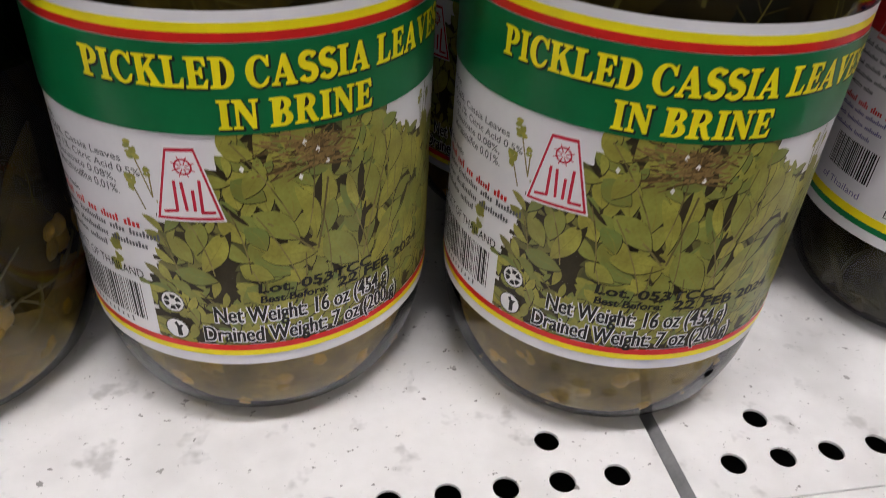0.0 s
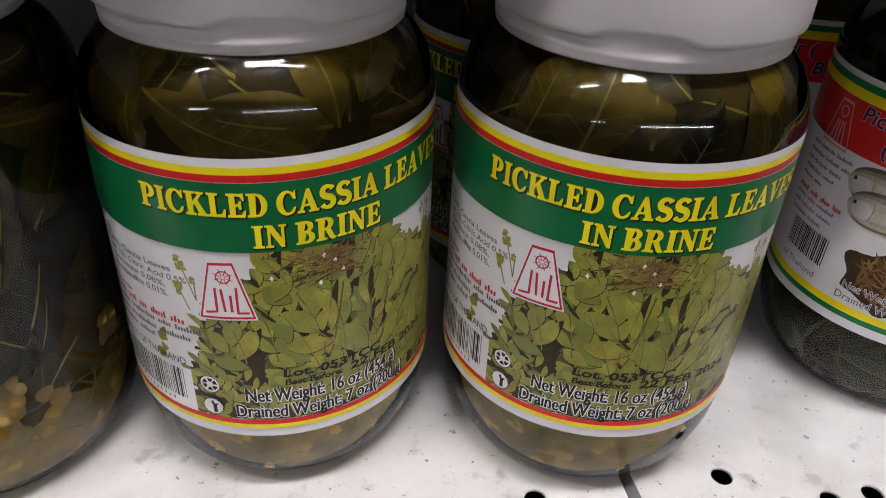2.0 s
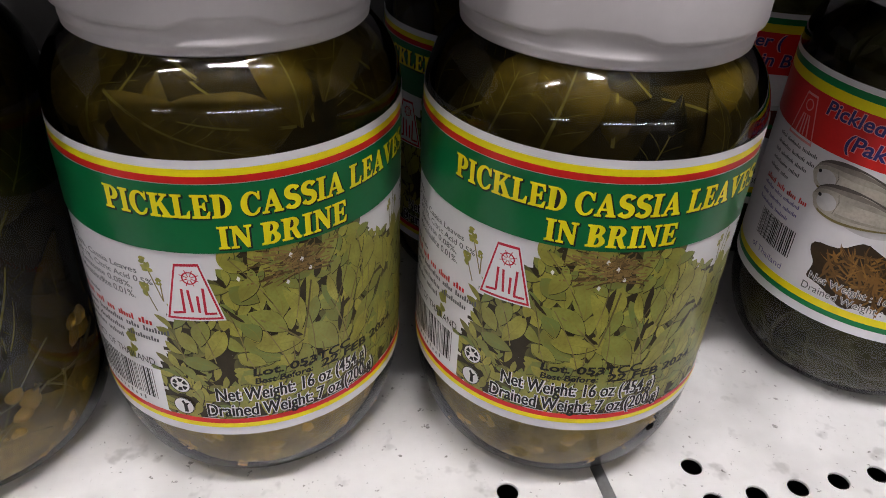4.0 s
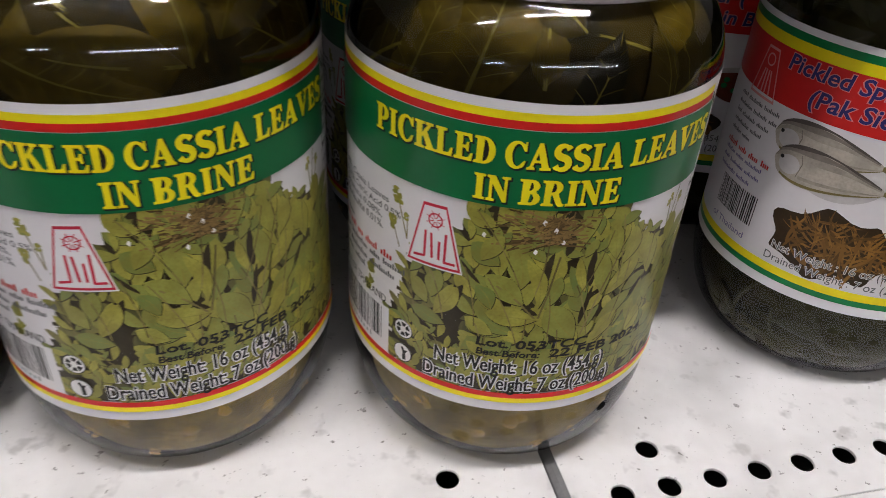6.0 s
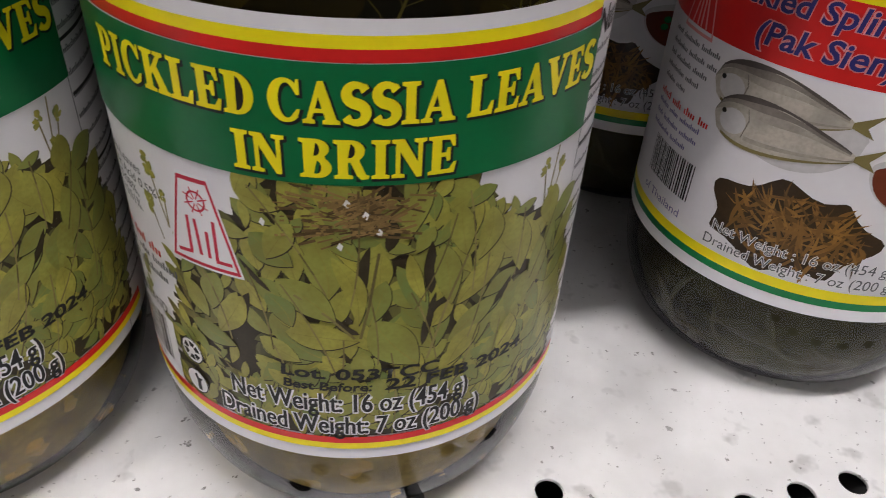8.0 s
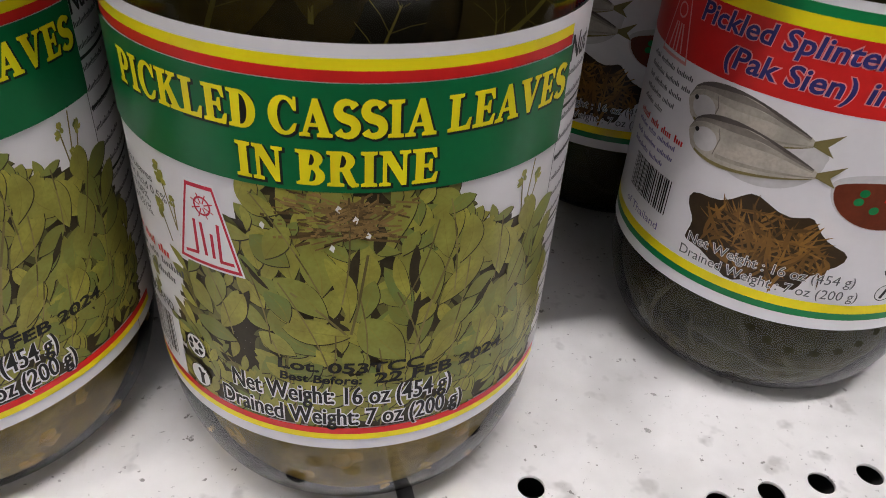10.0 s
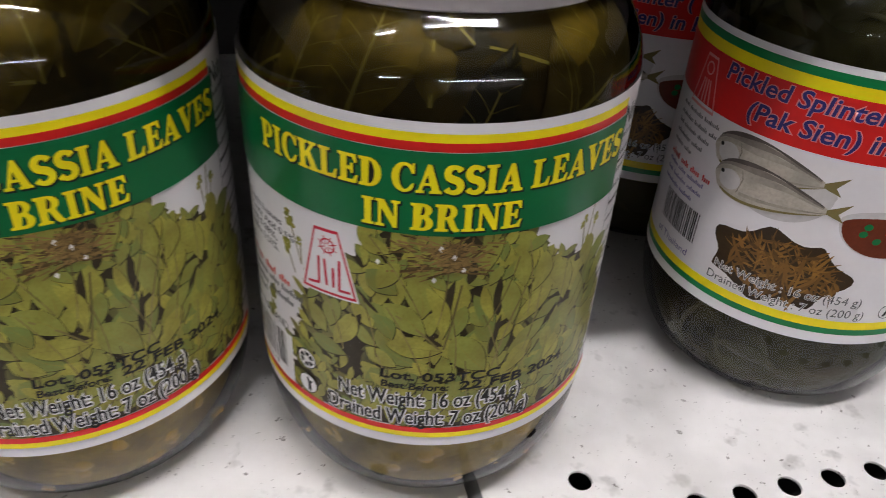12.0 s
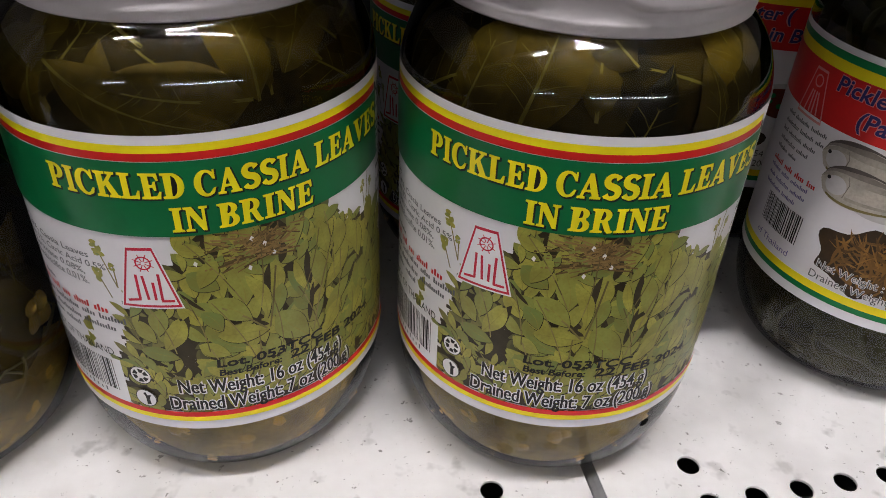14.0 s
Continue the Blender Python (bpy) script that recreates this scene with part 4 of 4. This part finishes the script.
    put("printed_soup", wrapped(filled([arc(cx, cy - 0.0006, 0.0113, 0.0084, 180, 360, 20) + arc(cx, cy - 0.0006, 0.0113, 0.0022, 0, 180, 16)]), L[2]), PRINT_SOUP)
    chilli, peas = [], []
    for i in range(7):
        a = radians(-28 + 16 * i)
        chilli.append(filled([stroke((cx - 0.0012, cy - 0.0022 + i * 0.0002), (cx + 0.0075 * math.cos(a), cy - 0.0022 + 0.0035 * math.sin(a)), 0.0007)]))
    for dx, dy in ((-0.0055, -0.001), (-0.006, -0.003), (-0.0025, -0.0046), (0.0, 0.0), (0.004, -0.005)):
        peas.append(filled([ring_loop(cx + dx, cy + dy, 0.001, 0.0009, 12)]))
    for i, b in enumerate(chilli):
        put("printed_chilli", wrapped(b, L[4] + UP * 0.2 * i), INK["red"])
    for b in peas:
        put("printed_pea", wrapped(b, L[3]), INK["green_line"])
    for text, s0, s1, v0, v1 in (("Net Weight : 16 oz (454 g)", -0.085, 0.81, 0.0402, 0.0434), ("Drained Weight : 7 oz (200 g)", -0.115, 0.855, 0.0364, 0.0396)):
        put("weight_edge", words(text, s0 * R - 0.0002, v0 - 0.00015, s1 * R + 0.0002, v1 + 0.00015, L[5] + 0.0003, bold=0.04), INK["white"])
        put("weight", words(text, s0 * R, v0, s1 * R, v1, L[7] + 0.0003), INK["grey"], "grey printed weight")
    arrows = []
    for i in range(3):
        for d0, d1 in ((8, 50), (62, 104)):
            a0, a1 = radians(120 * i + d0), radians(120 * i + d1)
            arrows.append(filled([[(1.0 * R + r * math.cos(t), 0.0452 + r * math.sin(t)) for r, t in ((0.001, a0), (0.0021, a0), (0.0021, a1), (0.001, a1))]]))
    for b in arrows:
        put("sign_arrow", wrapped(b, L[2]), INK["black"])
    put("sign_rim", wrapped(filled([ring_loop(1.01 * R, 0.0390, 0.0022, 0.0022), ring_loop(1.01 * R, 0.0390, 0.0020, 0.0020)]), L[2]), INK["black"])
    put("sign_shape", wrapped(filled([stroke((1.01 * R - 0.0005, 0.0375), (1.01 * R + 0.0005, 0.0405), 0.0008)]), L[2]), INK["black"])
    put("small_print", bars([[0.004, 0.007, 0.006], [0.008, 0.006, 0.003], [0.003, 0.007, 0.005], [0.009, 0.005], [0.006, 0.004]], -0.80 * R, 0.0758, 0.0026, 0.0012, L[2]), INK["grey"])
    put("small_print", bars([[0.006, 0.004, 0.004, 0.003]], -0.80 * R, 0.0620, 0.002, 0.0017, L[2]), INK["red"])
    put("small_print", bars([[0.006, 0.004, 0.007], [0.004, 0.007, 0.006], [0.009, 0.006]], -0.80 * R, 0.0594, 0.0026, 0.0012, L[2]), INK["violet"])
    code = bmesh.new()
    s = -0.70 * R
    while s < -0.30 * R:
        w = rng.choice((0.0002, 0.0003, 0.0005))
        sheet(s, s + w, 0.0425, 0.0515, L[2], code)
        s += w + rng.choice((0.0002, 0.0003, 0.0005))
    tagged(put("barcode", code, INK["black"]), kind="stuff")
    put("small_print", words("of Thailand", -0.70 * R, 0.0378, -0.32 * R, 0.0398, L[2]), INK["violet"])
    return label


def splinter_jar(x, y, turn, dz, seed, text, lug=0.0):
    jar = jar_root("pickle_jar", text, x, y, turn)
    rng = random.Random(seed)
    glass_body(jar)
    lid(jar, lug)
    splinter_label(jar, dz, seed)
    part("brine", brine_mass(False), BRINE_DARK, jar, "dark brine with stringy greens")
    for i in range(170):
        bm = bmesh.new()
        low = i % 3
        w = rng.uniform(0.028, 0.052) if low else rng.uniform(0.125, 0.152)
        length = rng.uniform(0.006, 0.020)
        leaf(bm, rng, on_inside, 2 * math.pi * 0.037 * (i + rng.uniform(0, 1)) / 170, w, length, length * rng.uniform(0.10, 0.32), rng.uniform(-0.6, 3.6), -rng.uniform(0.0002, 0.0012), rng.uniform(0.05, 0.25), None)
        part("greens", bm, GREENS, jar)
    return jar


# ---- shelf, room and lamps ----
def rect(x0, x1, y0, y1):
    return [(x0, y0), (x1, y0), (x1, y1), (x0, y1)]


def shelf_panel(x0, x1, holes, label):
    """A white steel shelf plate with round holes punched through and a folded front lip."""
    cu = bpy.data.curves.new("plate", "CURVE")
    cu.dimensions, cu.fill_mode, cu.extrude = "2D", "BOTH", 0.0003
    cu.bevel_depth, cu.bevel_resolution = 0.00015, 1
    for loop in [rect(x0, x1, FOLD, 0.27)] + [ring_loop(x, y, 0.0031, 0.0031, 28) for x, y in holes]:
        sp = cu.splines.new("POLY")
        sp.points.add(len(loop) - 1)
        for p, (x, y) in zip(sp.points, loop):
            p.co = (x, y, 0, 1)
        sp.use_cyclic_u = True
    bm = flat_of(cu)
    bmesh.ops.remove_doubles(bm, verts=bm.verts[:], dist=1e-6)
    for v in bm.verts:
        v.co.z -= 0.00045
    ob = part("shelf", bm, SHELF)
    tagged(ob, label, "shelf", kind="structure")
    part("front_strip", box(bmesh.new(), x0, x1, -0.082, FOLD - 0.0002, -0.0030, -0.0005, 0.0003), SHELF, ob)
    part("lip", box(bmesh.new(), x0, x1, -0.0835, -0.0822, -0.038, -0.001, 0.0004), SHELF, ob)
    return ob


FOLD = -0.0575  # where the plate steps down towards its front


def room():
    def wall(name, mat, x0, x1, y0, y1, z0, z1, text, cat):
        return tagged(part(name, box(bmesh.new(), x0, x1, y0, y1, z0, z1), mat), text, cat, kind="structure")
    wall("floor", FLOOR, -4, 4, -4.0, 1.0, -1.15, -1.1, "plain grey shop floor", "floor")
    wall("ceiling", CEILING, -4, 4, -4.0, 1.0, 1.7, 1.75, "plain white shop ceiling", "ceiling")
    wall("wall_front", WALL, -4, 4, -4.05, -4.0, -1.1, 1.7, "plain grey wall across the aisle", "wall")
    wall("wall_back", WALL, -4, 4, 1.0, 1.05, -1.1, 1.7, "plain grey wall behind the shelf", "wall")
    wall("wall_left", WALL, -4.05, -4, -4.0, 1.0, -1.1, 1.7, "plain grey wall at the aisle's end", "wall")
    wall("wall_right", WALL, 4, 4.05, -4.0, 1.0, -1.1, 1.7, "plain grey wall at the aisle's end", "wall")
    wall("back_panel", STEEL_DARK, -1.2, 1.2, 0.275, 0.285, -0.2, 0.6, "dark steel back panel of the shelf unit", "panel")
    wall("shelf_above", STEEL_DARK, -1.2, 1.2, UPPER_FRONT, 0.274, UPPER_Z, UPPER_Z + 0.03, "unseen dark shelf above, set to shade the back row", "shelf")


# Unseen shelf above: front edge and height set to shade the back row.
UPPER_FRONT, UPPER_Z = -0.045, 0.22


def lamp(x, y, z, length, turn):
    root = tagged(new("ceiling_lamp"), "long white fluorescent ceiling lamp with a glowing tube", "lamp", "ceiling lamps")
    root.matrix_basis = pose(x, y, z, 0, 0, turn)
    part("housing", box(bmesh.new(), -length / 2 - 0.02, length / 2 + 0.02, -0.07, 0.07, 0.045, 0.078, 0.004), HOUSING, root)
    bm = bmesh.new()
    thick = 0.045 if y < -1 else 0.022
    bmesh.ops.create_cone(bm, cap_ends=True, segments=16, radius1=thick, radius2=thick, depth=length, matrix=Matrix.Rotation(math.pi / 2, 4, "Y"))
    part("tube", bm, TUBE_FAR if y < -1 else TUBE_NEAR, root, "glowing fluorescent tube")
    return root


left_holes = [(-0.0077 - 0.013 * k, -0.0467) for k in range(24)] + [(-0.0209, -0.0351)]
right_holes = [(0.0207 + 0.01286 * k, -0.0474 + 0.00022 * min(k, 6)) for k in range(24)] + [(0.0330, -0.0351)]
shelf_panel(-1.2, 0.0040, left_holes, "white scuffed steel shelf plate with punched holes")
plate = shelf_panel(0.0079, 1.2, right_holes, "white scuffed steel shelf plate with punched holes")
edge = bmesh.new()
rows = [[edge.verts.new((x, y, z)) for y in (-0.082, 0.27)] for x, z in ((0.0049, -0.012), (0.0049, -0.0026), (0.0054, -0.0018), (0.0066, -0.0009), (0.0078, -0.0002), (0.0078, -0.012))]
for a, b in zip(rows, rows[1:]):
    edge.faces.new((a[0], a[1], b[1], b[0]))
part("rolled_edge", edge, EDGE, plate)
# Added dark sheet: blackens what shows through the holes and the seam.
under = tagged(part("shelf_tray", box(bmesh.new(), -1.2, 1.2, -0.080, 0.27, -0.03, -0.012), STEEL_DARK), "dark sheet under the punched plates, added so the holes read black", "shelf", kind="structure")
room()
for lx, ly, ll in LAMPS:
    lamp(lx, ly, 1.62, ll, 0)

# ---- the jars ----
middle = cassia_jar(0.0, 0.0, 0.0, 0.0, 11, "glass jar of pickled cassia leaves, green label, white lid")
second_jar = cassia_jar(-0.0840, 0.0140, math.degrees(0.4673), -0.0019, 23, "glass jar of pickled cassia leaves with its label turned sideways", lean=0.013)
side = cassia_jar(-0.1650, 0.0150, -117.0, 0.0, 37, "glass jar of pickled cassia, its label turned away", low=26)
stalks_and_berries(side, 71)
cassia_jar(0.002, 0.0845, -20.0, -0.0065, 51, "glass jar of pickled cassia leaves behind the front row")
red_jar = splinter_jar(0.1112, 0.0113, -59.5, 0.0, 5, "glass jar of pickled greens, red label, printed fish")
red_behind = copy_thing(red_jar, pose(0.105, 0.0945, 0, 0, 0, -58))
tagged(red_behind, "glass jar of pickled greens behind the front row")
